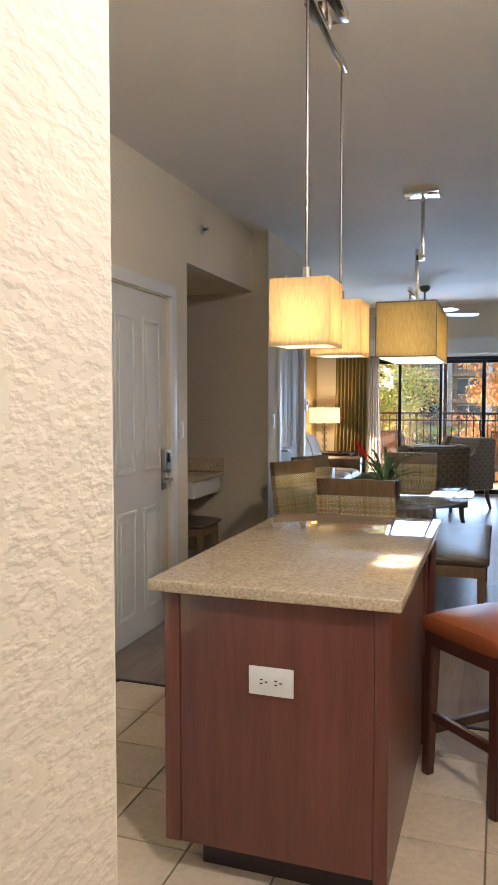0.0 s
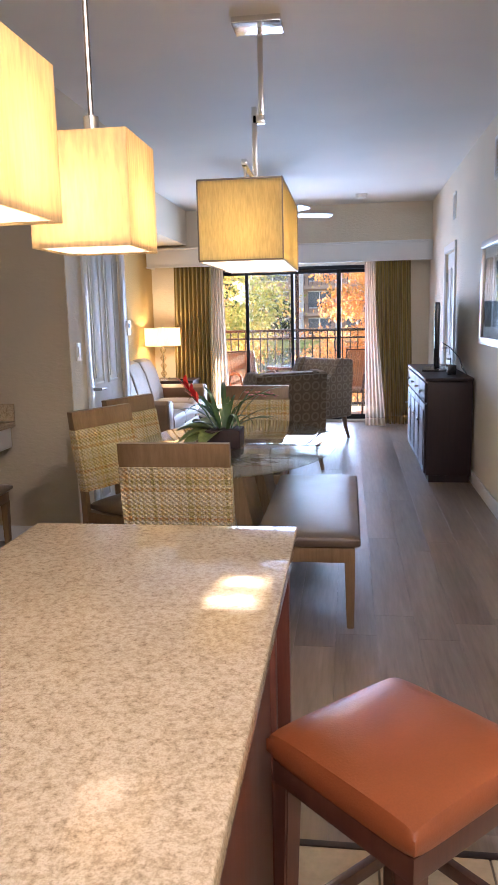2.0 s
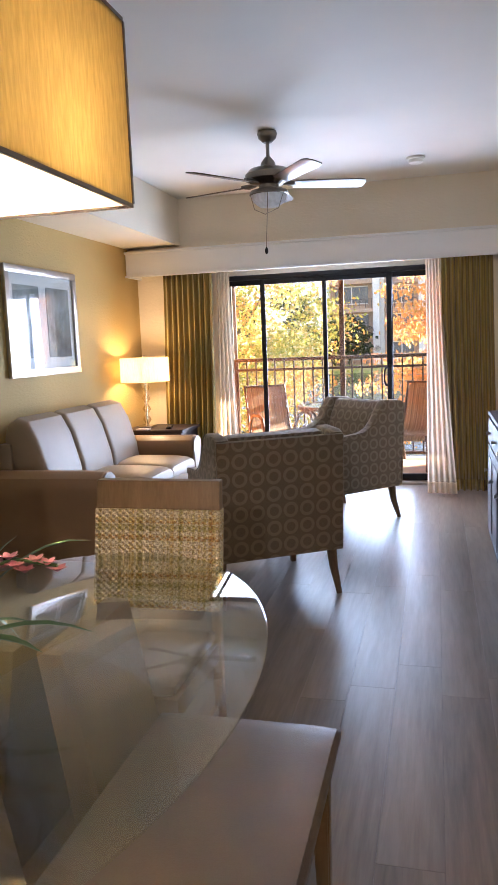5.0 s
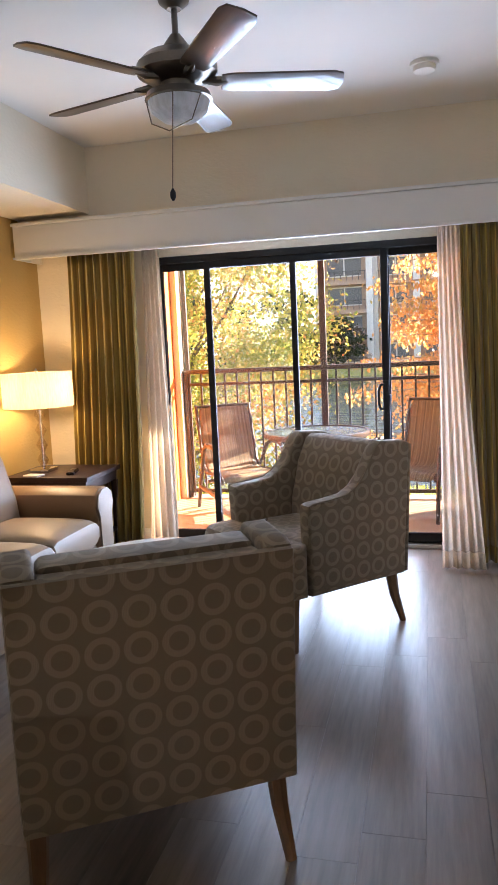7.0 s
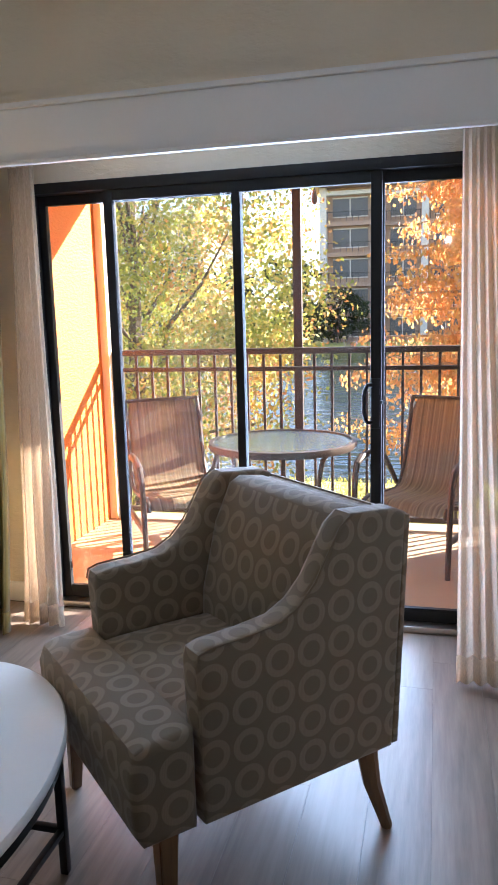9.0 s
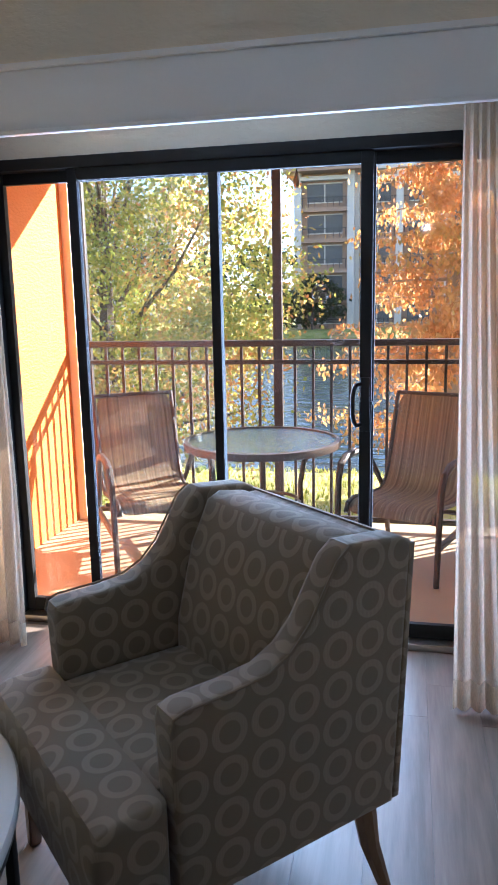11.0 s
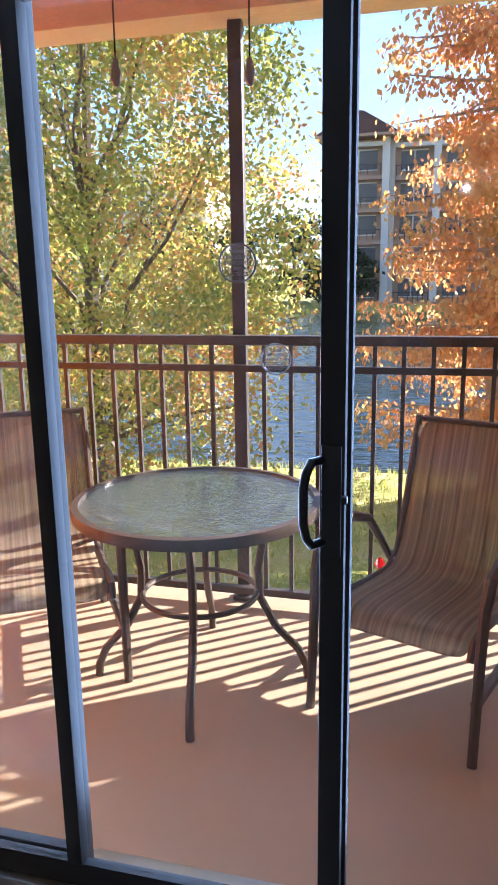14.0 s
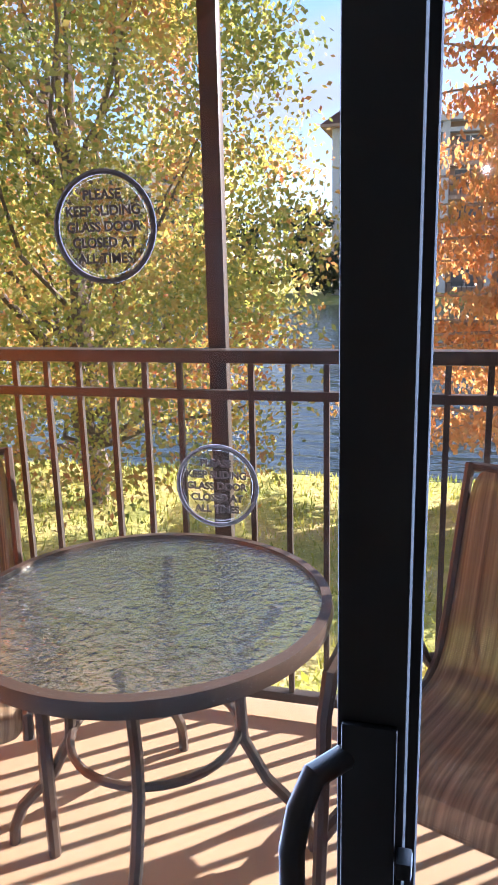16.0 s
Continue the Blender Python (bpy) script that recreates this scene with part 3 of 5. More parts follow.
bx(c, OX1, XR, YW, 10.0, 0, 2.30)
bx(c, OX0, OX1, YW, 10.0, OZ, 2.30)
structure("wall_north", c, CREAM, "cream wall round the sliding glass door", "wall")


def baseboard(x0, x1, y0, y1):
    structure("baseboard", bx(bm_new(), x0, x1, y0, y1, 0, 0.11, 0.006), WHITE, "white painted baseboard", "baseboard", True)


baseboard(XR - 0.016, XR, 1.2, 7.33)
baseboard(XR - 0.016, XR, 8.19, YW)
baseboard(-3.2, XN - 0.02, 4.084, 4.10)
baseboard(XE, XE + 0.016, 2.47, 2.68)
baseboard(XE, XE + 0.016, -1.05, 1.53)
baseboard(XN, XN + 0.016, 4.10, 4.40)
baseboard(XN, XN + 0.016, 5.30, 5.40)
baseboard(XL, XL + 0.016, 5.40, YW)
baseboard(XL + 0.02, OX0 - 0.02, YW - 0.016, YW)
baseboard(OX1 + 0.02, XR - 0.02, YW - 0.016, YW)


def panel_door(name, x, y0, y1, z1, face, label, hinge_far, knob_z):
    """A white four-panel door in a casing; its face looks along +x (1) or -x (-1)."""
    d = thing(name, pose(x, 0, 0), label, "door")
    d["kind"] = "structure"
    s = face

    def xx(a, b):
        return (min(s * a, s * b), max(s * a, s * b))
    w = y1 - y0
    part("leaf", bx(bm_new(), *xx(-0.055, -0.02), y0, y1, 0.01, z1, 0.003), DOOR_WHITE, d)
    for cy in (y0 + w * 0.29, y0 + w * 0.71):
        for za, zb in ((0.16, 0.80), (1.02, z1 - 0.16)):
            b = bm_new()
            hw = w * 0.15
            for ya, yb, zc, zd in ((cy - hw, cy - hw + 0.022, za, zb), (cy + hw - 0.022, cy + hw, za, zb), (cy - hw + 0.022, cy + hw - 0.022, za, za + 0.022), (cy - hw + 0.022, cy + hw - 0.022, zb - 0.022, zb)):
                bx(b, *xx(-0.021, -0.011), ya, yb, zc, zd, 0.004)
            bx(b, *xx(-0.021, -0.013), cy - hw + 0.05, cy + hw - 0.05, za + 0.05, zb - 0.05, 0.005)
            part("panel", b, DOOR_WHITE, d)
    for ya, yb in ((y0 - 0.075, y0 - 0.004), (y1 + 0.004, y1 + 0.075)):
        part("casing", bx(bm_new(), *xx(-0.001, 0.018), ya, yb, 0, z1 + 0.006, 0.006), WHITE, d)
    part("casing", bx(bm_new(), *xx(-0.001, 0.018), y0 - 0.075, y1 + 0.075, z1 + 0.008, z1 + 0.085, 0.006), WHITE, d)
    hy = y1 - 0.004 if hinge_far else y0 + 0.004
    for z in (0.25, 1.05, z1 - 0.25):
        part("hinge", tube(bm_new(), [(s * -0.012, hy, z - 0.05), (s * -0.012, hy, z + 0.05)], 0.008, 8), NICKEL, d)
    ky = y0 + 0.07 if hinge_far else y1 - 0.07
    h = part("handle", bx(bm_new(), *xx(-0.022, -0.012), ky - 0.03, ky + 0.03, knob_z - 0.07, knob_z + 0.07, 0.008), NICKEL, d, "nickel lever handle")
    b = tube(bm_new(), [(s * -0.012, ky, knob_z), (s * 0.045, ky, knob_z)], 0.011, 10)
    tube(b, [(s * 0.042, ky, knob_z), (s * 0.045, ky + (0.11 if hinge_far else -0.11), knob_z - 0.004)], [0.011, 0.008], 10)
    part("lever", b, NICKEL, h)
    return d


panel_door("door_1", XE, 1.60, 2.40, 2.12, 1, "closed white four-panel entry door with electronic lock", False, 0.95)
panel_door("door_2", XN, 4.46, 5.24, 2.14, 1, "closed white four-panel door with lever handle", True, 1.0)
panel_door("door_3", XR, 7.40, 8.12, 2.12, -1, "white panel door past the television cabinet", True, 1.0)
lock = thing("door_lock", pose(XE, 2.33, 1.02), "black and nickel card lock on the entry door", "lock")
part("housing", bx(bm_new(), -0.02, 0.022, -0.04, 0.04, -0.02, 0.13, 0.012, 3), NICKEL, lock)
part("reader", bx(bm_new(), 0.018, 0.028, -0.02, 0.02, 0.04, 0.10, 0.004), BLACK_PLASTIC, lock)


def wall_plate(name, m, label, toggles=1):
    p = thing(name, m, label, "switch")
    part("plate", bx(bm_new(), 0, 0.007, -0.038 * max(1, toggles), 0.038 * max(1, toggles), -0.06, 0.06, 0.003), PLASTIC, p)
    for i in range(toggles):
        y = (i - (toggles - 1) / 2) * 0.046
        part("rocker", bx(bm_new(), 0.006, 0.012, y - 0.016, y + 0.016, -0.033, 0.033, 0.003), PLASTIC, p)


wall_plate("light_switch", pose(XE, 2.57, 1.26), "ivory light switch beside the entry door")
wall_plate("light_switch", pose(XN, 4.24, 1.28), "ivory light switch beside the panel door")
th = thing("thermostat", pose(XN, 5.35, 1.42), "small white thermostat on the wall corner", "thermostat")
part("body", bx(bm_new(), 0, 0.03, -0.045, 0.045, -0.06, 0.06, 0.008), PLASTIC, th)
part("dial", bx(bm_new(), 0.029, 0.034, -0.02, 0.02, 0.0, 0.035, 0.003), BLACK_PLASTIC, th)
ch = thing("door_chime", pose(XN, 4.62, 2.52), "white wall-mounted strobe alarm above the door", "alarm")
part("body", bx(bm_new(), 0, 0.045, -0.05, 0.05, -0.13, 0.1, 0.01), PLASTIC, ch)
part("lens", lathe(bm_new(), [(0.02, -0.165), (0.02, -0.13)], 0.025, 0, 14), CRYSTAL, ch)


def sprinkler(m):
    s = thing("sprinkler", m, "small brass wall sprinkler head", "sprinkler", "sprinklers")
    part("escutcheon", tube(bm_new(), [(0, 0, 0), (0.012, 0, 0)], [0.035, 0.03], 16), NICKEL, s)
    part("nozzle", tube(bm_new(), [(0.01, 0, 0), (0.05, 0, 0)], [0.012, 0.009], 10), PEWTER, s)
    part("deflector", bx(bm_new(), 0.048, 0.053, -0.02, 0.02, -0.006, 0.014, 0.001), NICKEL, s)


sprinkler(pose(XE, 2.95, 2.68))
sprinkler(pose(-2.05, 7.47, 2.73))
sprinkler(pose(-2.35, 6.9, 2.46, 0, 90, 0))
for x, y, z, w, h in ((XR, 7.5, 2.56, 0.16, 0.26), (XR, 5.15, 2.60, 0.46, 0.30)):
    v = thing("air_vent", pose(x, y, z), "white slatted air vent on the cream wall", "vent", "air vents")
    b = bm_new()
    for a in (bx(b, -0.012, 0, -w / 2, w / 2, h / 2 - 0.025, h / 2), bx(b, -0.012, 0, -w / 2, w / 2, -h / 2, -h / 2 + 0.025), bx(b, -0.012, 0, -w / 2, -w / 2 + 0.025, -h / 2 + 0.025, h / 2 - 0.025), bx(b, -0.012, 0, w / 2 - 0.025, w / 2, -h / 2 + 0.025, h / 2 - 0.025)):
        pass
    part("frame", b, WHITE, v)
    n = int(h / 0.028) - 1
    for i in range(n):
        zz = -h / 2 + 0.035 + i * 0.028
        part("slat", prism(bm_new(), [(-0.011, zz), (-0.009, zz), (-0.001, zz + 0.018), (-0.003, zz + 0.018)], "y", -w / 2 + 0.025, w / 2 - 0.025), WHITE, v, at=pose(0, 0, 0))
sm = thing("smoke_detector", pose(0.288, 8.82, H), "white round smoke detector on the ceiling", "smoke detector")
part("base", lathe(bm_new(), [(0.075, 0), (0.075, -0.018), (0.06, -0.02)], n=28), PLASTIC, sm)
part("cover", lathe(bm_new(), [(0.06, -0.018), (0.056, -0.045), (0.03, -0.055), (0.005, -0.056)], n=28), PLASTIC, sm)

# valance over the window wall
va = thing("valance", pose(0, 0, 0), "long white boxed curtain valance over the sliding door", "valance")
part("front_board", bx(bm_new(), -2.59, XR - 0.004, 9.47, 9.49, 2.165, 2.395, 0.003), VALANCE_WHITE, va)
part("top_board", bx(bm_new(), -2.59, XR - 0.004, 9.49, YF - 0.004, 2.375, 2.395), VALANCE_WHITE, va)
part("side_board", bx(bm_new(), -2.59, -2.57, 9.49, YW - 0.004, 2.165, 2.298), VALANCE_WHITE, va)
part("moulding", bx(bm_new(), -2.60, XR - 0.004, 9.455, YF - 0.004, 2.396, 2.42, 0.006), VALANCE_WHITE, va)
part("lip", bx(bm_new(), -2.60, XR - 0.004, 9.460, 9.469, 2.165, 2.182, 0.003), VALANCE_WHITE, va)

# sliding door
sd = thing("door_4", pose(0, 0, 0), "dark bronze sliding glass door to the balcony", "sliding door")
sd["kind"] = "structure"
FR = BRONZE
part("head", bx(bm_new(), OX0, OX1, YW - 0.025, YW + 0.11, OZ - 0.05, OZ - 0.002, 0.003), FR, sd)
part("sill", bx(bm_new(), OX0, OX1, YW - 0.03, YW + 0.12, 0.0, 0.03, 0.004), NICKEL, sd, "metal threshold track")
for x in (OX0, OX1 - 0.045):
    part("jamb", bx(bm_new(), x, x + 0.045, YW - 0.025, YW + 0.11, 0.03, OZ - 0.05, 0.003), FR, sd)


def sash(x0, x1, y, s0, s1, label):
    f = part("sash", bx(bm_new(), x0, x0 + s0, y, y + 0.032, 0.032, OZ - 0.052, 0.004), FR, sd, label)
    part("stile", bx(bm_new(), x1 - s1, x1, y, y + 0.032, 0.032, OZ - 0.052, 0.004), FR, f)
    part("rail", bx(bm_new(), x0 + s0, x1 - s1, y + 0.002, y + 0.030, OZ - 0.10, OZ - 0.052, 0.003), FR, f)
    part("rail", bx(bm_new(), x0 + s0, x1 - s1, y + 0.002, y + 0.030, 0.032, 0.10, 0.003), FR, f)
    part("pane", bx(bm_new(), x0 + s0, x1 - s1, y + 0.014, y + 0.019, 0.10, OZ - 0.10), GLASS, f, "clear glass pane", smooth=False)
    return f


sash(-1.655, -0.62, YW + 0.026, 0.04, 0.035, "fixed glass sash")
mid = sash(-1.289, 0.024, YW - 0.012, 0.045, 0.050, "sliding glass sash")
sash(-0.02, OX1 - 0.045, YW + 0.026, 0.052, 0.035, "fixed glass sash")
part("meeting_stile", bx(bm_new(), -0.655, -0.615, YW - 0.016, YW + 0.024, 0.10, OZ - 0.10, 0.003), FR, mid)
hp = [(-0.018, YW - 0.012, 1.0), (-0.038, YW - 0.040, 1.0), (-0.046, YW - 0.052, 1.02), (-0.051, YW - 0.056, 1.05), (-0.051, YW - 0.056, 1.12), (-0.046, YW - 0.052, 1.15), (-0.038, YW - 0.040, 1.17), (-0.018, YW - 0.012, 1.17)]
part("pull_handle", tube(bm_new(), hp, 0.0095, 10), BLACK_METAL, mid, "black curved pull handle")
part("latch", bx(bm_new(), -0.022, 0.018, YW - 0.019, YW - 0.0125, 0.97, 1.20, 0.003), BLACK_METAL, mid)
part("thumb_turn", bx(bm_new(), 0.019, 0.031, YW - 0.03, YW - 0.012, 1.085, 1.10, 0.003), BLACK_METAL, mid)


def sticker(x, y, z, r):
    s = thing("warning_sticker", pose(x, y, z), "round clear warning sticker with brown lettering on glass", "sticker", "door stickers")
    d = bm_new()
    tube(d, [(0, 0, 0), (0, 0.0012, 0)], r * 0.9, 40)
    part("film", d, STICKER, s)
    rim = bm_new()
    pts = [(r * math.cos(a * math.pi / 24), 0, r * math.sin(a * math.pi / 24)) for a in range(49)]
    tube(rim, pts, r * 0.055, 6, False)
    part("rim", rim, INK, s)
    for i, words in enumerate(("PLEASE", "KEEP SLIDING", "GLASS DOOR", "CLOSED AT", "ALL TIMES")):
        cu = bpy.data.curves.new("lettering", "FONT")
        cu.body, cu.align_x, cu.align_y, cu.size, cu.extrude, cu.offset = words, "CENTER", "CENTER", r * 0.25, 0.0003, 0.0003
        me = bpy.data.meshes.new_from_object(new("lettering_curve", cu))
        bpy.data.objects.remove(bpy.data.objects["lettering_curve"])
        me.materials.append(INK)
        o = new("lettering", me)
        o.parent = s
        o.matrix_basis = pose(0, -0.0015, r * (0.58 - 0.29 * i), 90, 0, 0)


sticker(-0.190, YW + 0.0, 1.549, 0.0365)
sticker(-0.118, YW + 0.009, 1.364, 0.030)


# curtains
def curtain(name, m, width, height, folds, depth, material, hem_material, label, flare=0.0, seed=1, lean=0.0, sway=0.0):
    """A gathered curtain: panel, doubled hem and heading tape; its foot may hang out into the room."""
    c = thing(name, m, label, "curtain", "curtains")
    rng = random.Random(seed)
    phase = [rng.uniform(-0.5, 0.5) for _ in range(folds + 2)]
    lift = [rng.uniform(0.55, 1.3) for _ in range(folds + 2)]
    nx = folds * 10

    def sheet(piece, v0, v1, nz, cloth, thickness):
        b, grid = bm_new(), []
        for j in range(nz + 1):
            v = v0 + (v1 - v0) * j / nz
            row = []
            for i in range(nx + 1):
                u = i / nx
                k = u * folds
                w = 0.55 + 0.45 * (1 - v)
                a = depth * w * lift[int(k)] * math.sin(2 * math.pi * k + phase[int(k)] * (1 - v) * (1 - abs(2 * (k % 1) - 1)))
                x = (u - 0.5) * width * (1 + flare * (1 - v) ** 1.5) + lean * (1 - v) ** 1.3
                row.append(b.verts.new((x, a + 0.012 * math.sin(9 * v + 5 * u) * (1 - v) - sway * (1 - v) ** 1.4, height * v)))
            grid.append(row)
        for j in range(nz):
            for i in range(nx):
                b.faces.new((grid[j][i], grid[j][i + 1], grid[j + 1][i + 1], grid[j + 1][i]))
        o = part(piece, b, cloth, c)
        lay = o.data.uv_layers.new(name="uv")
        for lp in o.data.loops:
            i, j = lp.vertex_index % (nx + 1), lp.vertex_index // (nx + 1)
            lay.data[lp.index].uv = (i / nx * width * 2.2, (v0 + (v1 - v0) * j / nz) * height)
        th_ = o.modifiers.new("thick", "SOLIDIFY")
        th_.thickness, th_.offset = thickness, 0.0

    sheet("panel", 0.045, 0.965, 22, material, 0.002)
    sheet("hem", 0.0, 0.045, 2, hem_material, 0.005)
    sheet("heading", 0.965, 1.0, 1, hem_material, 0.005)
    return c


curtain("drape", pose(-1.985, 9.60, 0.015), 0.52, 2.27, 9, 0.035, DRAPE, DRAPE, "olive-gold striped drape hanging in deep folds", 0.03, 3, 0.0, 0.17)
curtain("sheer_curtain", pose(-1.645, 9.70, 0.015), 0.13, 2.27, 4, 0.024, SHEER, SHEER_HEM, "white sheer curtain gathered beside the drape", 0.75, 4, 0.045, 0.16)
curtain("sheer_curtain", pose(0.42, 9.66, 0.015), 0.14, 2.27, 5, 0.017, SHEER, SHEER_HEM, "white sheer curtain flaring towards the floor", 0.9, 5, 0.075, 0.34)
curtain("drape", pose(0.72, 9.60, 0.015), 0.46, 2.27, 8, 0.035, DRAPE, DRAPE, "olive-gold striped drape hanging in deep folds", 0.0, 6, 0.05, 0.12)
for x in (-1.80, 0.53):
    w_ = thing("draw_wand", pose(x, 9.60, 0), "thin white curtain draw wand", "curtain wand", "curtain wands")
    part("rod", tube(bm_new(), [(0, 0, 1.2), (0, 0.01, 2.28)], 0.005, 8), WHITE, w_)
    part("grip", tube(bm_new(), [(0, 0, 1.14), (0, 0, 1.24)], 0.008, 8), WHITE, w_)


# ---- kitchen island ----
isl = thing("kitchen_island", pose(0, 0, 0), "cherry-stained kitchen island cabinet on a tiled floor", "kitchen island")
part("body", bx(bm_new(), -0.70, -0.06, 0.04, 1.16, 0.10, 0.875), CHERRY, isl)
part("toe_kick", bx(bm_new(), -0.62, -0.07, 0.10, 1.10, 0.0, 0.10), ESPRESSO, isl)
for x0, x1 in ((-0.715, -0.665), (-0.075, -0.035)):
    part("corner_post", bx(bm_new(), x0, x1, 0.025, 0.065, 0.0 if x1 > -0.1 else 0.1, 0.876, 0.004), CHERRY, isl)
part("end_panel", bx(bm_new(), -0.664, -0.076, 0.030, 0.042, 0.10, 0.876, 0.002), CHERRY, isl)
part("side_panel", bx(bm_new(), -0.061, -0.050, 0.066, 1.15, 0.0, 0.876, 0.002), CHERRY, isl)
part("corner_post", bx(bm_new(), -0.075, -0.035, 1.13, 1.17, 0.0, 0.876, 0.004), CHERRY, isl)
part("support_leg", bx(bm_new(), -0.06, -0.02, 1.36, 1.40, 0.0, 0.876, 0.004), CHERRY, isl)
for y0, y1 in ((0.08, 0.60), (0.62, 1.14)):
    d = part("cabinet_door", bx(bm_new(), -0.72, -0.701, y0, y1, 0.13, 0.70, 0.004), CHERRY, isl)
    part("handle", tube(bm_new(), [(-0.745, y1 - 0.06, 0.50), (-0.745, y1 - 0.06, 0.64)], 0.006, 8), NICKEL, d)
    part("drawer_front", bx(bm_new(), -0.72, -0.701, y0, y1, 0.72, 0.86, 0.004), CHERRY, isl)
top = structure("worktop", bx(bm_new(), -0.757, 0.0, 0.0, 1.445, 0.878, 0.915, 0.006, 3), GRANITE, "polished speckled tan granite island worktop", "worktop", True)
top["kind"] = "thing"
ou = thing("wall_outlet", pose(-0.375, 0.030, 0.636), "white double outlet plate on the island end", "outlet")
part("plate", bx(bm_new(), -0.068, 0.068, -0.007, 0, -0.042, 0.042, 0.003), PLASTIC, ou)
for x in (-0.022, 0.022):
    s = part("socket", bx(bm_new(), x - 0.017, x + 0.017, -0.010, -0.006, -0.020, 0.020, 0.005), PLASTIC, ou)
    for dx, dz in ((-0.006, 0.006), (-0.006, -0.006), (0.009, 0)):
        part("slot", bx(bm_new(), x + dx - 0.004, x + dx + 0.004, -0.0108, -0.0098, dz - 0.0015, dz + 0.0015), BLACK_PLASTIC, s)

kl = thing("ceiling_light", pose(0.45, -0.95, H), "flush white kitchen ceiling light", "ceiling light")
part("base", lathe(bm_new(), [(0.17, 0), (0.17, -0.02)], n=32), NICKEL, kl)
part("bowl", lathe(bm_new(), [(0.16, -0.02), (0.145, -0.06), (0.09, -0.095), (0.01, -0.105)], n=32), DIFFUSER, kl)
bulb_light(0.45, -0.95, H - 0.13, 9.5, (1.0, 0.90, 0.78), 0.03)

# counter stool, turned 45 degrees to the island
st = thing("counter_stool", pose(0.25, 0.895, 0, 0, 0, 45), "dark wooden counter stool with rust leather seat", "stool")
part("seat", pillow(bm_new(), -0.20, 0.20, -0.20, 0.20, 0.555, 0.645, 0.015, 12, 12, 6), RUST_LEATHER, st, "domed rust-brown leather seat")
part("seat_frame", bx(bm_new(), -0.192, 0.192, -0.192, 0.192, 0.515, 0.568, 0.005), STOOL_WOOD, st)
for x, y in ((-1, -1), (1, -1), (1, 1), (-1, 1)):
    part("leg", taper(bm_new(), (0.168 * x, 0.168 * y, 0.53), (0.178 * x, 0.178 * y, 0), 0.045, 0.036), STOOL_WOOD, st)
for y in (-0.172, 0.172):
    part("stretcher", bx(bm_new(), -0.15, 0.15, y - 0.011, y + 0.011, 0.16, 0.195, 0.003), STOOL_WOOD, st)
for x in (-0.172, 0.172):
    part("stretcher", bx(bm_new(), x - 0.011, x + 0.011, -0.15, 0.15, 0.22, 0.255, 0.003), STOOL_WOOD, st)


# ---- pendants ----
def shade_box(w, d, h, material, trim, parent, z, y=0.0, x=0.0):
    t, b = 0.004, bm_new()
    rings = []
    for hw, hd, zz in ((w / 2, d / 2, z), (w / 2, d / 2, z + h), (w / 2 - t, d / 2 - t, z + h), (w / 2 - t, d / 2 - t, z)):
        rings.append([b.verts.new((x + sx * hw, y + sy * hd, zz)) for sx, sy in ((-1, -1), (1, -1), (1, 1), (-1, 1))])
    for r0, r1 in zip(rings, rings[1:] + rings[:1]):
        for k in range(4):
            b.faces.new((r0[k], r0[(k + 1) % 4], r1[(k + 1) % 4], r1[k]))
    o = part("shade", b, material, parent, smooth=False)
    if trim:
        b = bm_new()
        for zz in (z - 0.001, z + h - 0.007):
            for q in ((-w / 2, w / 2, -d / 2, -d / 2 + t), (-w / 2, w / 2, d / 2 - t, d / 2), (-w / 2, -w / 2 + t, -d / 2, d / 2), (w / 2 - t, w / 2, -d / 2, d / 2)):
                bx(b, x + q[0] - 0.001, x + q[1] + 0.001, y + q[2] - 0.001, y + q[3] + 0.001, zz, zz + 0.008)
        for sx in (-1, 1):
            for sy in (-1, 1):
                bx(b, x + sx * w / 2 - 0.003, x + sx * w / 2 + 0.003, y + sy * d / 2 - 0.003, y + sy * d / 2 + 0.003, z + 0.007, z + h - 0.007)
        part("trim", b, trim, o)
    part("diffuser", bx(bm_new(), x - w / 2 + t, x + w / 2 - t, y - d / 2 + t, y + d / 2 - t, z + 0.004, z + 0.009), DIFFUSER, o, smooth=False)
    return o


PX = -0.39
ip = thing("island_pendant", pose(PX, 0.76, H), "twin square amber linen pendant lamps on cords", "pendant lamp")
part("canopy", bx(bm_new(), -0.065, 0.065, -0.09, 0.09, -0.035, 0.0, 0.004), CHROME, ip)
part("arm", bx(bm_new(), -0.012, 0.012, -0.36, 0.33, -0.115, -0.09, 0.003), CHROME, ip)
for y in (-0.05, 0.05):
    part("stem", tube(bm_new(), [(0, y, -0.035), (0, y, -0.09)], 0.007, 8), CHROME, ip)
for y in (-0.28, 0.28):
    part("cord", tube(bm_new(), [(0, y, -0.09), (0, y, 1.905 - H)], 0.006, 8), PEWTER, ip)
    part("socket", tube(bm_new(), [(0, y, 1.905 - H), (0, y, 1.80 - H)], 0.016, 12), NICKEL, ip)
    s_ = shade_box(0.205, 0.205, 0.222, SHADE_CLOTH, None, ip, 1.635 - H, y)
    b_ = bm_new()
    bx(b_, -0.10, 0.10, y - 0.006, y + 0.006, 1.846 - H, 1.852 - H)
    bx(b_, -0.006, 0.006, y - 0.10, y + 0.10, 1.8525 - H, 1.8575 - H)
    part("spider", b_, NICKEL, s_)
    bulb_light(PX, 0.76 + y, 1.715, 0.20)
dp = thing("dining_pendant", pose(-0.345, 3.36, H), "long rectangular straw linen pendant with dark trim", "pendant lamp")
part("canopy", bx(bm_new(), -0.08, 0.16, -0.09, 0.09, -0.03, 0.0, 0.004), CHROME, dp)
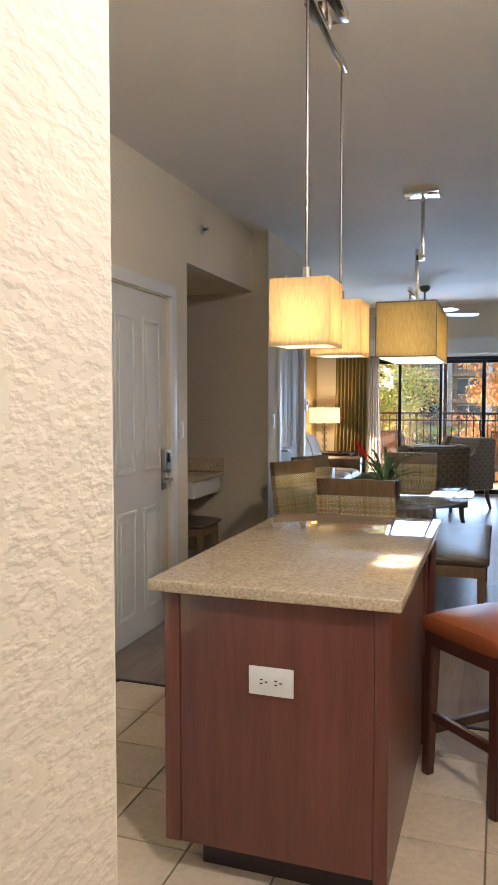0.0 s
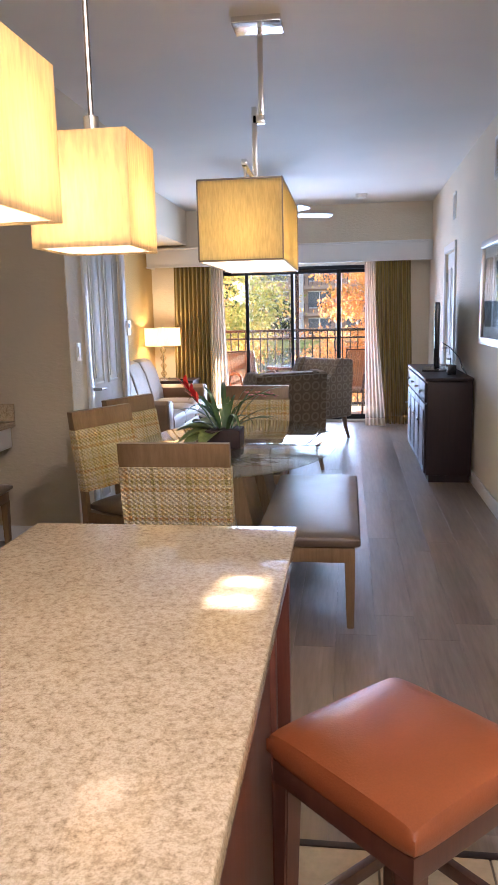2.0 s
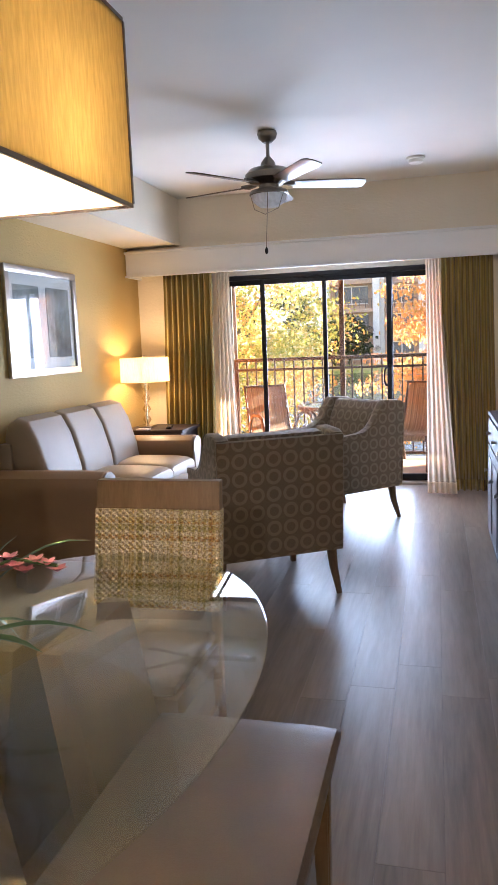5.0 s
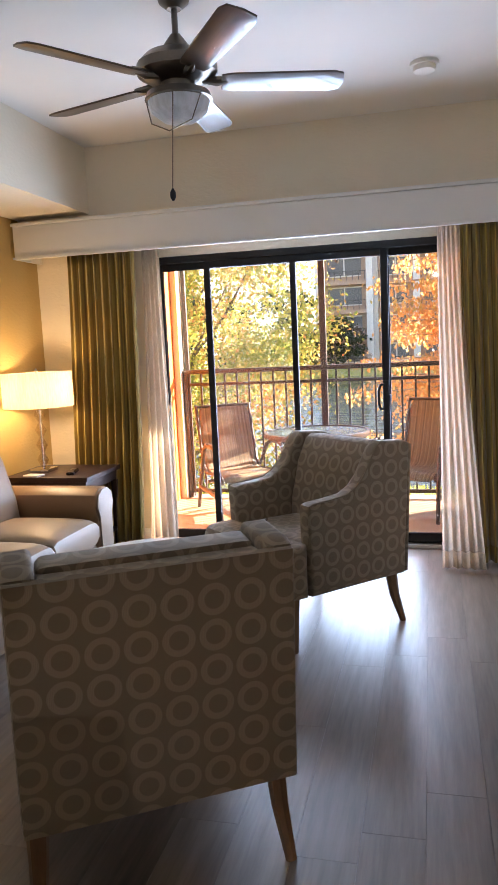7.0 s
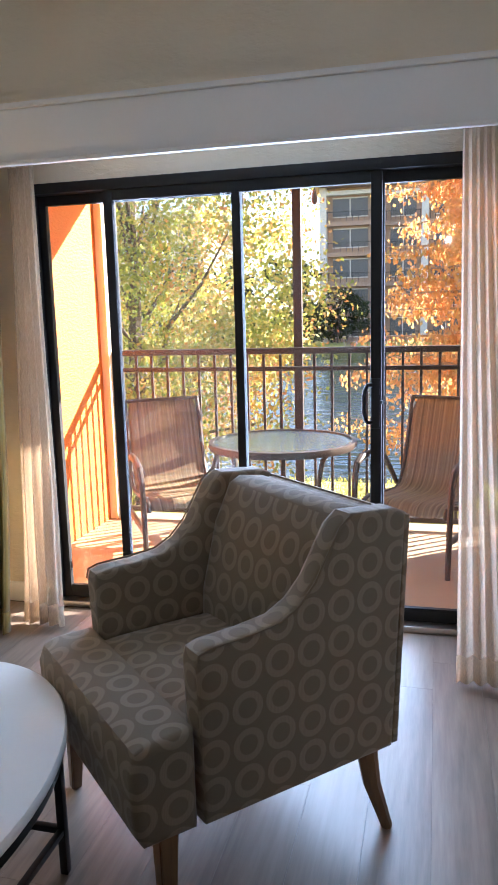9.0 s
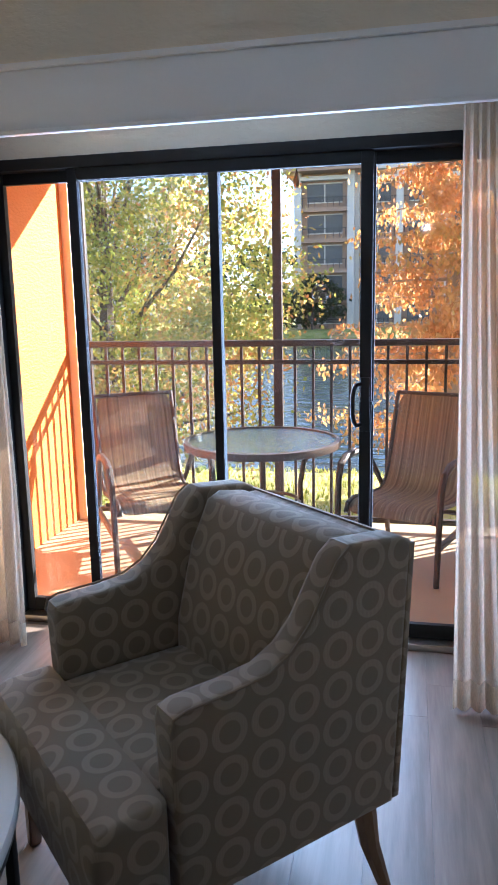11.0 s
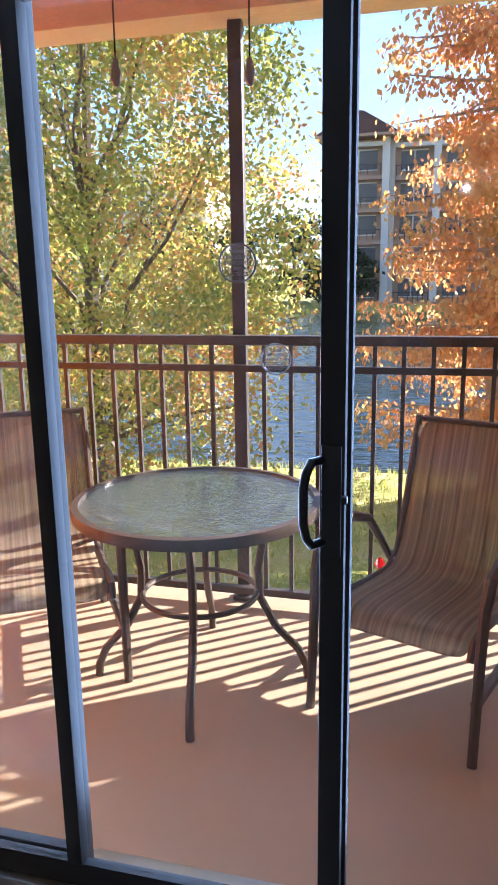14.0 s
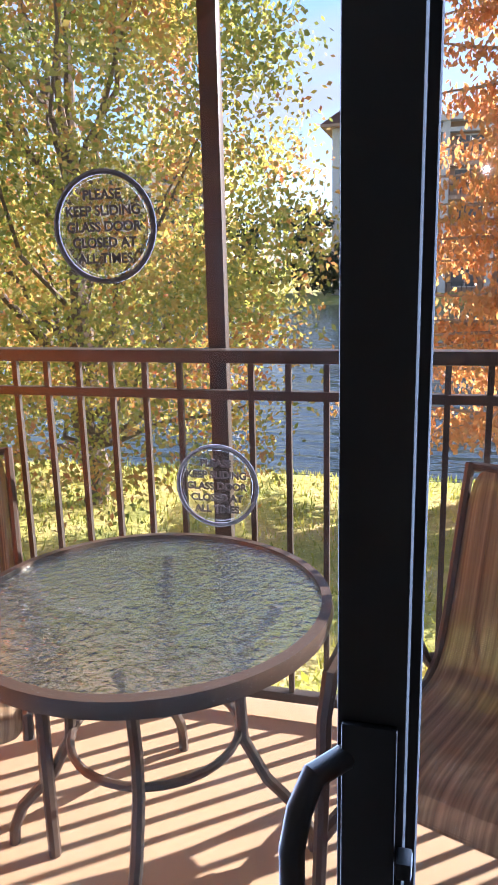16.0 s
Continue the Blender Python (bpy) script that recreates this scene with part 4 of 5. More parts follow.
part("stem", bx(bm_new(), 0.037, 0.063, -0.012, 0.012, -0.47, -0.03, 0.003), CHROME, dp)
part("cross_link", bx(bm_new(), 0.01, 0.07, -0.04, -0.012, -0.48, -0.44, 0.003), CHROME, dp)
part("drop_bar", bx(bm_new(), 0.005, 0.03, -0.04, -0.016, -0.76, -0.40, 0.003), CHROME, dp)
part("arm", bx(bm_new(), -0.012, 0.013, -0.32, 0.32, -0.73, -0.70, 0.003), CHROME, dp)
for y in (-0.28, 0.28):
    part("hanger", tube(bm_new(), [(0.0, y, -0.72), (0.0, y, -0.80)], 0.008, 8), CHROME, dp)
dining_shade = shade_box(0.385, 0.98, 0.36, SHADE_DULL, PEWTER, dp, 1.74 - H)
# Unseen lid, added to cut the bulbs' bright spot on the ceiling.
part("light_stop_panel", bx(bm_new(), -0.188, 0.188, -0.485, 0.485, 2.085 - H, 2.089 - H), SHADE_DULL, dining_shade, smooth=False)
for y in (3.1, 3.62):
    bulb_light(-0.345, y, 1.83, 1.7)

# ---- desk niche ----
dk = thing("built_in_desk", pose(0, 0, 0), "built-in desk with grey stone top and white apron", "desk")
part("desktop", bx(bm_new(), -3.195, -2.07, 3.45, 4.095, 0.80, 0.835, 0.005), GRANITE, dk)
part("backsplash", bx(bm_new(), -3.195, -2.07, 4.075, 4.097, 0.836, 0.95, 0.004), GRANITE, dk)
part("apron", bx(bm_new(), -3.195, -2.10, 3.48, 4.08, 0.66, 0.80, 0.004), WHITE, dk)
ds = thing("desk_stool", pose(-2.22, 3.62, 0), "low stool with brown seat tucked under the desk", "stool")
part("seat", pillow(bm_new(), -0.23, 0.23, -0.2, 0.2, 0.42, 0.48, 0.01), DARK_LEATHER, ds)
part("apron", bx(bm_new(), -0.21, 0.21, -0.18, 0.18, 0.36, 0.425, 0.004), TAN_WOOD, ds)
for x in (-0.19, 0.19):
    for y in (-0.16, 0.16):
        part("leg", taper(bm_new(), (x, y, 0.37), (x, y, 0), 0.045, 0.032), TAN_WOOD, ds)


# ---- dining group ----
dt = thing("dining_table", pose(-0.53, 3.76, 0), "oval glass-topped dining table on a tan wooden pedestal", "table")
part("tabletop", lathe(bm_new(), [(0.985, 0.738), (1.0, 0.742), (1.0, 0.748), (0.988, 0.752)], n=72, sx=0.605, sy=0.97), TABLE_GLASS, dt, "thick clear glass top")
for y in (-0.36, 0.36):
    for s in (-1, 1):
        part("pedestal_board", prism(bm_new(), [(s * 0.03, 0.736), (s * 0.10, 0.736), (s * 0.24, 0.05), (s * 0.14, 0.05)], "y", y - 0.20, y + 0.20, 0.006), TAN_WOOD, dt)
part("base", bx(bm_new(), -0.28, 0.28, -0.62, 0.62, 0, 0.05, 0.008), TAN_WOOD, dt)


def dining_chair(m):
    c = thing("dining_chair", m, "light wooden dining chair with woven rattan back", "chair", "chairs round the table")
    w = 0.235
    part("seat", pillow(bm_new(), -w + 0.01, w - 0.01, 0.06, 0.48, 0.42, 0.50, 0.012), DARK_LEATHER, c, "brown leather seat pad")
    part("seat_frame", bx(bm_new(), -w + 0.005, w - 0.005, 0.03, 0.47, 0.36, 0.425, 0.006), TAN_WOOD, c)
    part("backrest", prism(bm_new(), [(-0.008, 0.54), (0.050, 0.54), (-0.015, 0.884), (-0.068, 0.884)], "x", -w - 0.003, w + 0.003, 0.006), WEAVE, c, "plaid woven rattan back panel", uv=True)
    for s in (-1, 1):
        a, b = s * w, s * (w - 0.03)
        part("back_post", prism(bm_new(), [(0.0, 0.0), (0.04, 0.0), (0.045, 0.45), (0.034, 0.55), (-0.022, 0.90), (-0.064, 0.90), (-0.005, 0.52), (0.0, 0.4)], "x", min(a, b), max(a, b), 0.004), TAN_WOOD, c)
        part("leg", taper(bm_new(), (s * (w - 0.03), 0.44, 0.37), (s * (w - 0.025), 0.445, 0), 0.045, 0.032), TAN_WOOD, c)
        part("side_stretcher", bx(bm_new(), s * (w - 0.025) - 0.01, s * (w - 0.025) + 0.01, 0.04, 0.43, 0.16, 0.19, 0.003), TAN_WOOD, c)
    part("top_rail", prism(bm_new(), [(-0.020, 0.885), (-0.064, 0.885), (-0.078, 0.985), (-0.036, 0.985)], "x", -w, w, 0.006), TAN_WOOD, c)
    part("cross_stretcher", bx(bm_new(), -w + 0.03, w - 0.03, 0.23, 0.25, 0.165, 0.19, 0.003), TAN_WOOD, c)
    return c


first = dining_chair(pose(-0.575, 2.44, 0))
copy_thing(first, pose(-0.53, 4.80, 0, 0, 0, 180))
copy_thing(first, pose(-1.25, 3.56, 0, 0, 0, -117))
copy_thing(first, pose(-1.25, 4.13, 0, 0, 0, -114))
be = thing("dining_bench", pose(-0.055, 3.51, 0), "backless dining bench with padded brown leather seat", "bench")
part("seat", pillow(bm_new(), -0.25, 0.25, -0.70, 0.70, 0.40, 0.475, 0.006, 12, 20, 10), DARK_LEATHER, be)
part("apron", bx(bm_new(), -0.225, 0.225, -0.675, 0.675, 0.33, 0.405, 0.005), TAN_WOOD, be)
for x in (-0.2, 0.2):
    for y in (-0.65, 0.65):
        part("leg", taper(bm_new(), (x, y, 0.35), (x * 1.02, y * 1.01, 0), 0.05, 0.035), TAN_WOOD, be)

# flower arrangement on the glass
fl = thing("flower_arrangement", pose(-0.60, 3.62, 0.752), "square dark planter with red and green tropical plants", "plant")
part("planter", bx(bm_new(), -0.07, 0.13, -0.09, 0.09, 0, 0.105, 0.006), ESPRESSO, fl, "dark square wooden planter")


def blade(bm, base, tip, width, droop, n=7):
    base, tip = Vector(base), Vector(tip)
    side = (tip - base).cross(Vector((0, 0, 1))).normalized()
    rows = []
    for i in range(n + 1):
        u = i / n
        p = base.lerp(tip, u) + Vector((0, 0, droop * 4 * u * (1 - u)))
        w = width * (math.sin(math.pi * min(1, 0.12 + 0.88 * u)) ** 0.8) / 2 + 0.0008
        rows.append([bm.verts.new(p - side * w), bm.verts.new(p + Vector((0, 0, -w * 0.35))), bm.verts.new(p + side * w)])
    for a, b in zip(rows, rows[1:]):
        bm.faces.new((a[0], a[1], b[1], b[0]))
        bm.faces.new((a[1], a[2], b[2], b[1]))


rng = random.Random(11)
for i in range(26):
    a, r, h = rng.uniform(0, 6.28), rng.uniform(0.12, 0.36), rng.uniform(0.08, 0.34)
    b = bm_new()
    blade(b, (0.03 + 0.03 * math.cos(a), 0.03 * math.sin(a), 0.09), (0.03 + r * math.cos(a), r * math.sin(a), h), rng.uniform(0.016, 0.03), rng.uniform(0.03, 0.10))
    part("leaf", b, LEAF_GREEN, fl)
for a, r, h, w in ((3.4, 0.26, 0.02, 0.15), (3.0, 0.28, 0.08, 0.15), (3.9, 0.27, 0.0, 0.14), (2.5, 0.24, 0.12, 0.12), (4.4, 0.24, 0.03, 0.12)):
    b = bm_new()
    blade(b, (0.0, 0.02, 0.08), (r * math.cos(a), r * math.sin(a), h), w, 0.05, 9)
    part("broad_leaf", b, LEAF_PALE, fl, "broad striped pale green leaf")
stem = part("stem", tube(bm_new(), [(-0.02, 0, 0.09), (-0.08, 0.01, 0.2), (-0.16, 0.02, 0.29)], 0.005, 8), LEAF_GREEN, fl)
for i in range(14):
    b = bm_new()
    u = i / 13
    base = Vector((-0.11, 0.013, 0.23)).lerp(Vector((-0.20, 0.025, 0.36)), u)
    a = i * 2.4
    blade(b, base, base + Vector((-0.03 + 0.035 * math.cos(a), 0.035 * math.sin(a), 0.055)), 0.022, 0.004, 4)
    part("bract", b, PETAL_RED, stem)
st2 = part("stem", tube(bm_new(), [(0.06, 0, 0.09), (0.12, 0.03, 0.25), (0.22, 0.05, 0.30), (0.32, 0.05, 0.29)], 0.004, 8), LEAF_GREEN, fl)
for i in range(9):
    b = bm_new()
    p = Vector((0.16 + 0.02 * i, 0.04 + 0.01 * math.sin(i), 0.29 + 0.012 * math.cos(2 * i)))
    for k in range(5):
        blade(b, p, p + Vector((0.022 * math.cos(k * 1.256), 0.022 * math.sin(k * 1.256), 0.01)), 0.014, 0.002, 3)
    part("blossom", b, PETAL_PINK, st2)


# ---- living room ----
def armchair(m):
    c = thing("armchair", m, "taupe ring-patterned armchair with sloping arms and wooden legs", "armchair", "ring-patterned armchairs")
    side = [(-0.04, 0.265), (0.565, 0.265), (0.578, 0.68), (0.57, 0.71), (0.54, 0.72), (0.43, 0.725), (0.34, 0.735), (0.28, 0.765), (0.23, 0.815), (0.19, 0.88), (0.15, 0.945), (0.11, 0.975), (-0.05, 0.965), (-0.085, 0.95)]
    for s in (-1, 1):
        a, b = s * 0.292, s * 0.375
        part("arm", prism(bm_new(), side, "x", min(a, b), max(a, b), 0.018, 3), RINGS, c, uv=True)
    back = bm_new()
    prism(back, [(-0.035, 0.27), (0.10, 0.27), (0.03, 0.935), (-0.085, 0.94)], "x", -0.290, 0.290, 0.012, 3)
    part("backrest", back, RINGS, c, uv=True)
    part("outer_back", prism(bm_new(), [(-0.062, 0.272), (-0.042, 0.272), (-0.080, 0.945), (-0.100, 0.94)], "x", -0.372, 0.372, 0.008, 3), RINGS, c, uv=True)
    cush = bm_new()
    prism(cush, [(0.08, 0.46), (0.22, 0.47), (0.215, 0.60), (0.16, 0.82), (0.10, 0.945), (0.06, 0.965), (-0.02, 0.955), (0.02, 0.80)], "x", -0.288, 0.288, 0.03, 3)
    part("back_cushion", cush, RINGS, c, uv=True)
    part("seat_base", bx(bm_new(), -0.290, 0.290, 0.06, 0.58, 0.27, 0.42, 0.012, 3), RINGS, c, uv=True)
    part("seat_front", prism(bm_new(), [(0.582, 0.262), (0.725, 0.262), (0.745, 0.30), (0.752, 0.46), (0.735, 0.505), (0.70, 0.52), (0.582, 0.525)], "x", -0.368, 0.368, 0.025, 3), RINGS, c, uv=True)
    part("seat_cushion", pillow(bm_new(), -0.289, 0.289, 0.10, 0.60, 0.38, 0.525, 0.012, 12, 12, 10), RINGS, c, uv=True)
    for s in (-1, 1):
        part("welt", tube(bm_new(), [(s * 0.3745, y, z) for y, z in side[2:12]], 0.0035, 6), RINGS, c)
        part("leg", tube(bm_new(), [(s * 0.335, 0.03, 0.28), (s * 0.34, 0.01, 0.15), (s * 0.352, -0.038, 0.0)], [0.032, 0.026, 0.017], 8), LEG_WOOD, c)
        part("leg", taper(bm_new(), (s * 0.335, 0.66, 0.275), (s * 0.345, 0.668, 0), 0.052, 0.032), LEG_WOOD, c)
    return c


ac = armchair(pose(-0.425, 6.365, 0, 0, 0, 32.6))
copy_thing(ac, pose(-0.137, 8.649, 0, 0, 0, 136))

ct = thing("coffee_table", pose(-1.06, 7.66, 0), "oval white-topped coffee table with black metal frame", "coffee table")
part("tabletop", lathe(bm_new(), [(0.985, 0.420), (1.0, 0.428), (1.0, 0.445), (0.99, 0.452)], n=64, sx=0.49, sy=0.68), WHITE_TOP, ct, "glossy white oval top")
part("rim", lathe(bm_new(), [(0.985, 0.395), (0.985, 0.420), (0.94, 0.420), (0.94, 0.395), (0.985, 0.395)], n=64, sx=0.49, sy=0.68, cap=False), BLACK_METAL, ct)
LX, LY = 0.36, 0.40
for x, y in ((-LX, -LY), (LX, -LY), (LX, LY), (-LX, LY)):
    part("leg", bx(bm_new(), x - 0.011, x + 0.011, y - 0.011, y + 0.011, 0, 0.40, 0.002), BLACK_METAL, ct)
for y in (-LY, LY):
    part("stretcher", bx(bm_new(), 0.011 - LX, LX - 0.011, y - 0.009, y + 0.009, 0.12, 0.138, 0.002), BLACK_METAL, ct)
for x in (-LX, LX):
    part("stretcher", bx(bm_new(), x - 0.009, x + 0.009, 0.011 - LY, LY - 0.011, 0.12, 0.138, 0.002), BLACK_METAL, ct)

so = thing("sofa", pose(0, 0, 0), "three-seat greige leather sofa with tan rounded arms", "sofa")
SX0, SX1, SY0, SY1 = -2.58, -1.70, 6.78, 8.88
part("base", bx(bm_new(), SX0 + 0.05, SX1 - 0.02, SY0 + 0.19, SY1 - 0.19, 0.05, 0.30, 0.02), SOFA_HIDE, so)
for y0 in (SY0, SY1 - 0.20):
    b = bm_new()
    prof = [(y0 + 0.02, 0.04), (y0 + 0.18, 0.04), (y0 + 0.19, 0.48), (y0 + 0.215, 0.54), (y0 + 0.20, 0.61), (y0 + 0.14, 0.645), (y0 + 0.06, 0.645), (y0 - 0.0, 0.61), (y0 - 0.015, 0.54), (y0 + 0.01, 0.48)]
    prism(b, prof, "x", SX0 + 0.03, SX1, 0.02, 3)
    part("arm", b, SOFA_ARM, so, "tan leather rolled arm")
    b = bm_new()
    prism(b, [(y + (0.006 if y < y0 + 0.1 else -0.006), z - 0.006 if z > 0.3 else z + 0.006) for y, z in prof], "x", SX1 + 0.001, SX1 + 0.012, 0.004)
    part("arm_facing", b, SOFA_HIDE, so)
w3 = (SY1 - SY0 - 0.44) / 3
for i in range(3):
    ya = SY0 + 0.22 + i * w3
    part("seat_cushion", pillow(bm_new(), SX0 + 0.22, SX1 + 0.015, ya + 0.003, ya + w3 - 0.003, 0.29, 0.49, 0.02, 12, 12, 8), SOFA_HIDE, so)
    b = bm_new()
    prism(b, [(SX0 + 0.10, 0.40), (SX0 + 0.38, 0.44), (SX0 + 0.36, 0.60), (SX0 + 0.29, 0.84), (SX0 + 0.22, 0.97), (SX0 + 0.14, 1.0), (SX0 + 0.06, 0.95), (SX0 + 0.03, 0.85)], "y", ya + 0.004, ya + w3 - 0.004, 0.05, 4)
    part("back_cushion", b, SOFA_HIDE, so)
part("back_frame", bx(bm_new(), SX0, SX0 + 0.10, SY0 + 0.20, SY1 - 0.20, 0.05, 0.82, 0.02), SOFA_HIDE, so)
for x in (SX0 + 0.08, SX1 - 0.08):
    for y in (SY0 + 0.08, SY1 - 0.08):
        part("foot", taper(bm_new(), (x, y, 0.06), (x, y, 0), 0.05, 0.04), ESPRESSO, so)

et = thing("end_table", pose(-2.20, 9.22, 0), "dark wooden end table with open shelf beside the sofa", "side table")
part("tabletop", bx(bm_new(), -0.31, 0.31, -0.27, 0.27, 0.64, 0.672, 0.005), ESPRESSO, et)
part("apron", bx(bm_new(), -0.29, 0.29, -0.25, 0.25, 0.57, 0.64, 0.003), ESPRESSO, et)
part("shelf", bx(bm_new(), -0.28, 0.28, -0.24, 0.24, 0.20, 0.225, 0.003), ESPRESSO, et)
for x in (-0.275, 0.275):
    for y in (-0.235, 0.235):
        part("leg", bx(bm_new(), x - 0.022, x + 0.022, y - 0.022, y + 0.022, 0, 0.57, 0.003), ESPRESSO, et)
la = thing("table_lamp", pose(-2.34, 9.20, 0.672), "table lamp with cream drum shade and faceted glass base", "lamp")
part("base", bx(bm_new(), -0.07, 0.07, -0.07, 0.07, 0, 0.025, 0.004), CHROME, la)
for i in range(4):
    z = 0.03 + i * 0.105
    part("facet", lathe(bm_new(), [(0.014, z), (0.046, z + 0.052), (0.014, z + 0.104)], n=4), CRYSTAL, la, smooth=False)
part("stem", tube(bm_new(), [(0, 0, 0.025), (0, 0, 0.50)], 0.007, 8), CHROME, la)
sh = part("shade", lathe(bm_new(), [(0.24, 0.455), (0.238, 0.69), (0.234, 0.69), (0.236, 0.455), (0.24, 0.455)], n=40, cap=False), SHADE_WHITE, la)
part("finial", lathe(bm_new(), [(0.004, 0.68), (0.012, 0.70), (0.006, 0.715), (0.002, 0.72)], n=12), NICKEL, la)
part("harp", tube(bm_new(), [(-0.236, 0, 0.675), (0.236, 0, 0.675)], 0.003, 6), NICKEL, la)
bulb_light(-2.34, 9.20, 1.24, 1.8, (1.0, 0.70, 0.34))
ph = thing("remote_control", pose(-2.08, 9.12, 0.672, 0, 0, 15), "black remote control lying on the end table", "remote")
part("body", bx(bm_new(), -0.025, 0.025, -0.09, 0.09, 0, 0.02, 0.006), BLACK_PLASTIC, ph)
for i in range(6):
    part("button", bx(bm_new(), -0.015, 0.015, -0.07 + i * 0.025, -0.058 + i * 0.025, 0.019, 0.0225, 0.001), PEWTER, ph)
nt_ = thing("notepad", pose(-2.30, 9.04, 0.672, 0, 0, -8), "small white notepad on the end table", "notepad")
part("paper", bx(bm_new(), -0.06, 0.06, -0.08, 0.0, 0, 0.012, 0.002), WHITE, nt_)


def wall_picture(name, m, w, h, label):
    """Hangs on a wall whose face looks along local +x."""
    p = thing(name, m, label, "picture", "framed prints")
    f = 0.055
    for y0, y1, z0, z1 in ((-w / 2, w / 2, h / 2 - f, h / 2), (-w / 2, w / 2, -h / 2, -h / 2 + f), (-w / 2, -w / 2 + f, -h / 2 + f, h / 2 - f), (w / 2 - f, w / 2, -h / 2 + f, h / 2 - f)):
        part("frame", bx(bm_new(), 0.002, 0.035, y0, y1, z0, z1, 0.005), NICKEL, p, "silver frame rail")
    part("mat", bx(bm_new(), 0.004, 0.012, -w / 2 + f, w / 2 - f, -h / 2 + f, h / 2 - f), WHITE, p)
    for y in (-0.22, 0.22):
        part("print", bx(bm_new(), 0.0125, 0.015, y * w - 0.17 * w, y * w + 0.17 * w, -h / 2 + 0.14, h / 2 - 0.14), PRINT, p, "grey landscape print")
    part("glazing", bx(bm_new(), 0.018, 0.021, -w / 2 + f, w / 2 - f, -h / 2 + f, h / 2 - f), GLASS, p, smooth=False)


wall_picture("framed_print", pose(XL, 7.80, 1.69), 1.10, 0.84, "silver-framed grey print above the sofa")
wall_picture("framed_print", pose(XR, 5.27, 1.63, 0, 0, 180), 0.84, 0.80, "silver-framed grey print on the cream wall")

tvs = thing("television_cabinet", pose(1.00, 6.87, 0), "dark espresso television cabinet with paneled doors", "cabinet")
part("body", bx(bm_new(), -0.185, 0.20, -0.90, 0.90, 0.07, 0.90, 0.004), ESPRESSO, tvs)
part("cabinet_top", bx(bm_new(), -0.205, 0.205, -0.92, 0.92, 0.901, 0.93, 0.006), ESPRESSO, tvs)
part("plinth", bx(bm_new(), -0.16, 0.19, -0.86, 0.86, 0.0, 0.07), ESPRESSO, tvs)
for i in range(4):
    y = -0.89 + i * 0.447
    d = part("cabinet_door", bx(bm_new(), -0.205, -0.186, y, y + 0.437, 0.09, 0.70, 0.004), ESPRESSO, tvs)
    part("inset", bx(bm_new(), -0.211, -0.206, y + 0.06, y + 0.377, 0.15, 0.64, 0.002), ESPRESSO, d)
    part("knob", tube(bm_new(), [(-0.21, y + 0.40, 0.52), (-0.235, y + 0.40, 0.52)], [0.007, 0.013], 10), NICKEL, d)
    d = part("drawer", bx(bm_new(), -0.205, -0.186, y, y + 0.437, 0.715, 0.885, 0.004), ESPRESSO, tvs)
    part("knob", tube(bm_new(), [(-0.206, y + 0.22, 0.80), (-0.235, y + 0.22, 0.80)], [0.007, 0.013], 10), NICKEL, d)
tv = thing("television", pose(1.0, 6.95, 0.93, 0, 0, -7), "flat black television on a low stand", "television")
part("stand", bx(bm_new(), -0.13, 0.13, -0.26, 0.26, 0, 0.014, 0.004), BLACK_PLASTIC, tv)
part("neck", bx(bm_new(), -0.02, 0.03, -0.05, 0.05, 0.014, 0.12, 0.004), BLACK_PLASTIC, tv)
part("housing", bx(bm_new(), -0.02, 0.025, -0.52, 0.52, 0.06, 0.65, 0.008), BLACK_PLASTIC, tv)
part("screen", bx(bm_new(), -0.0225, -0.0205, -0.50, 0.50, 0.085, 0.63), BLACK_PLASTIC, tv)
cb = thing("television_cable", pose(0, 0, 0), "black cables looping from the television to the wall", "cable")
for k in range(2):
    part("lead", tube(bm_new(), [(1.03, 6.75, 1.20 - 0.05 * k), (1.08, 6.55, 1.16), (1.13, 6.35, 1.08), (1.15, 6.2 + 0.1 * k, 0.99), (1.17, 6.12, 0.94)], 0.004, 6), BLACK_PLASTIC, cb)
bxx = thing("set_top_box", pose(1.06, 6.33, 0.93), "small black media box on the cabinet", "media box")
part("body", bx(bm_new(), -0.04, 0.04, -0.05, 0.05, 0.0, 0.09, 0.01), BLACK_PLASTIC, bxx)
part("antenna", tube(bm_new(), [(0.0, 0.04, 0.085), (0.0, 0.05, 0.15)], 0.004, 6), BLACK_PLASTIC, bxx)

# ceiling fan, at rest
fan = thing("ceiling_fan", pose(-0.69, 7.64, H), "brushed pewter ceiling fan with five dark blades", "ceiling fan")
part("canopy", lathe(bm_new(), [(0.065, 0), (0.07, -0.02), (0.06, -0.05), (0.03, -0.075)], n=28), PEWTER, fan)
part("downrod", tube(bm_new(), [(0, 0, -0.06), (0, 0, -0.20)], 0.013, 12), PEWTER, fan)
part("motor", lathe(bm_new(), [(0.02, -0.17), (0.05, -0.21), (0.055, -0.24), (0.13, -0.255), (0.165, -0.29), (0.165, -0.325), (0.12, -0.35), (0.07, -0.36), (0.07, -0.385)], n=36), PEWTER, fan)
part("light_cup", lathe(bm_new(), [(0.06, -0.38), (0.13, -0.40), (0.14, -0.425), (0.13, -0.43)], n=32), PEWTER, fan)
part("globe", lathe(bm_new(), [(0.128, -0.428), (0.115, -0.47), (0.07, -0.505), (0.015, -0.515)], n=32), DIFFUSER, fan, "frosted white glass bowl")
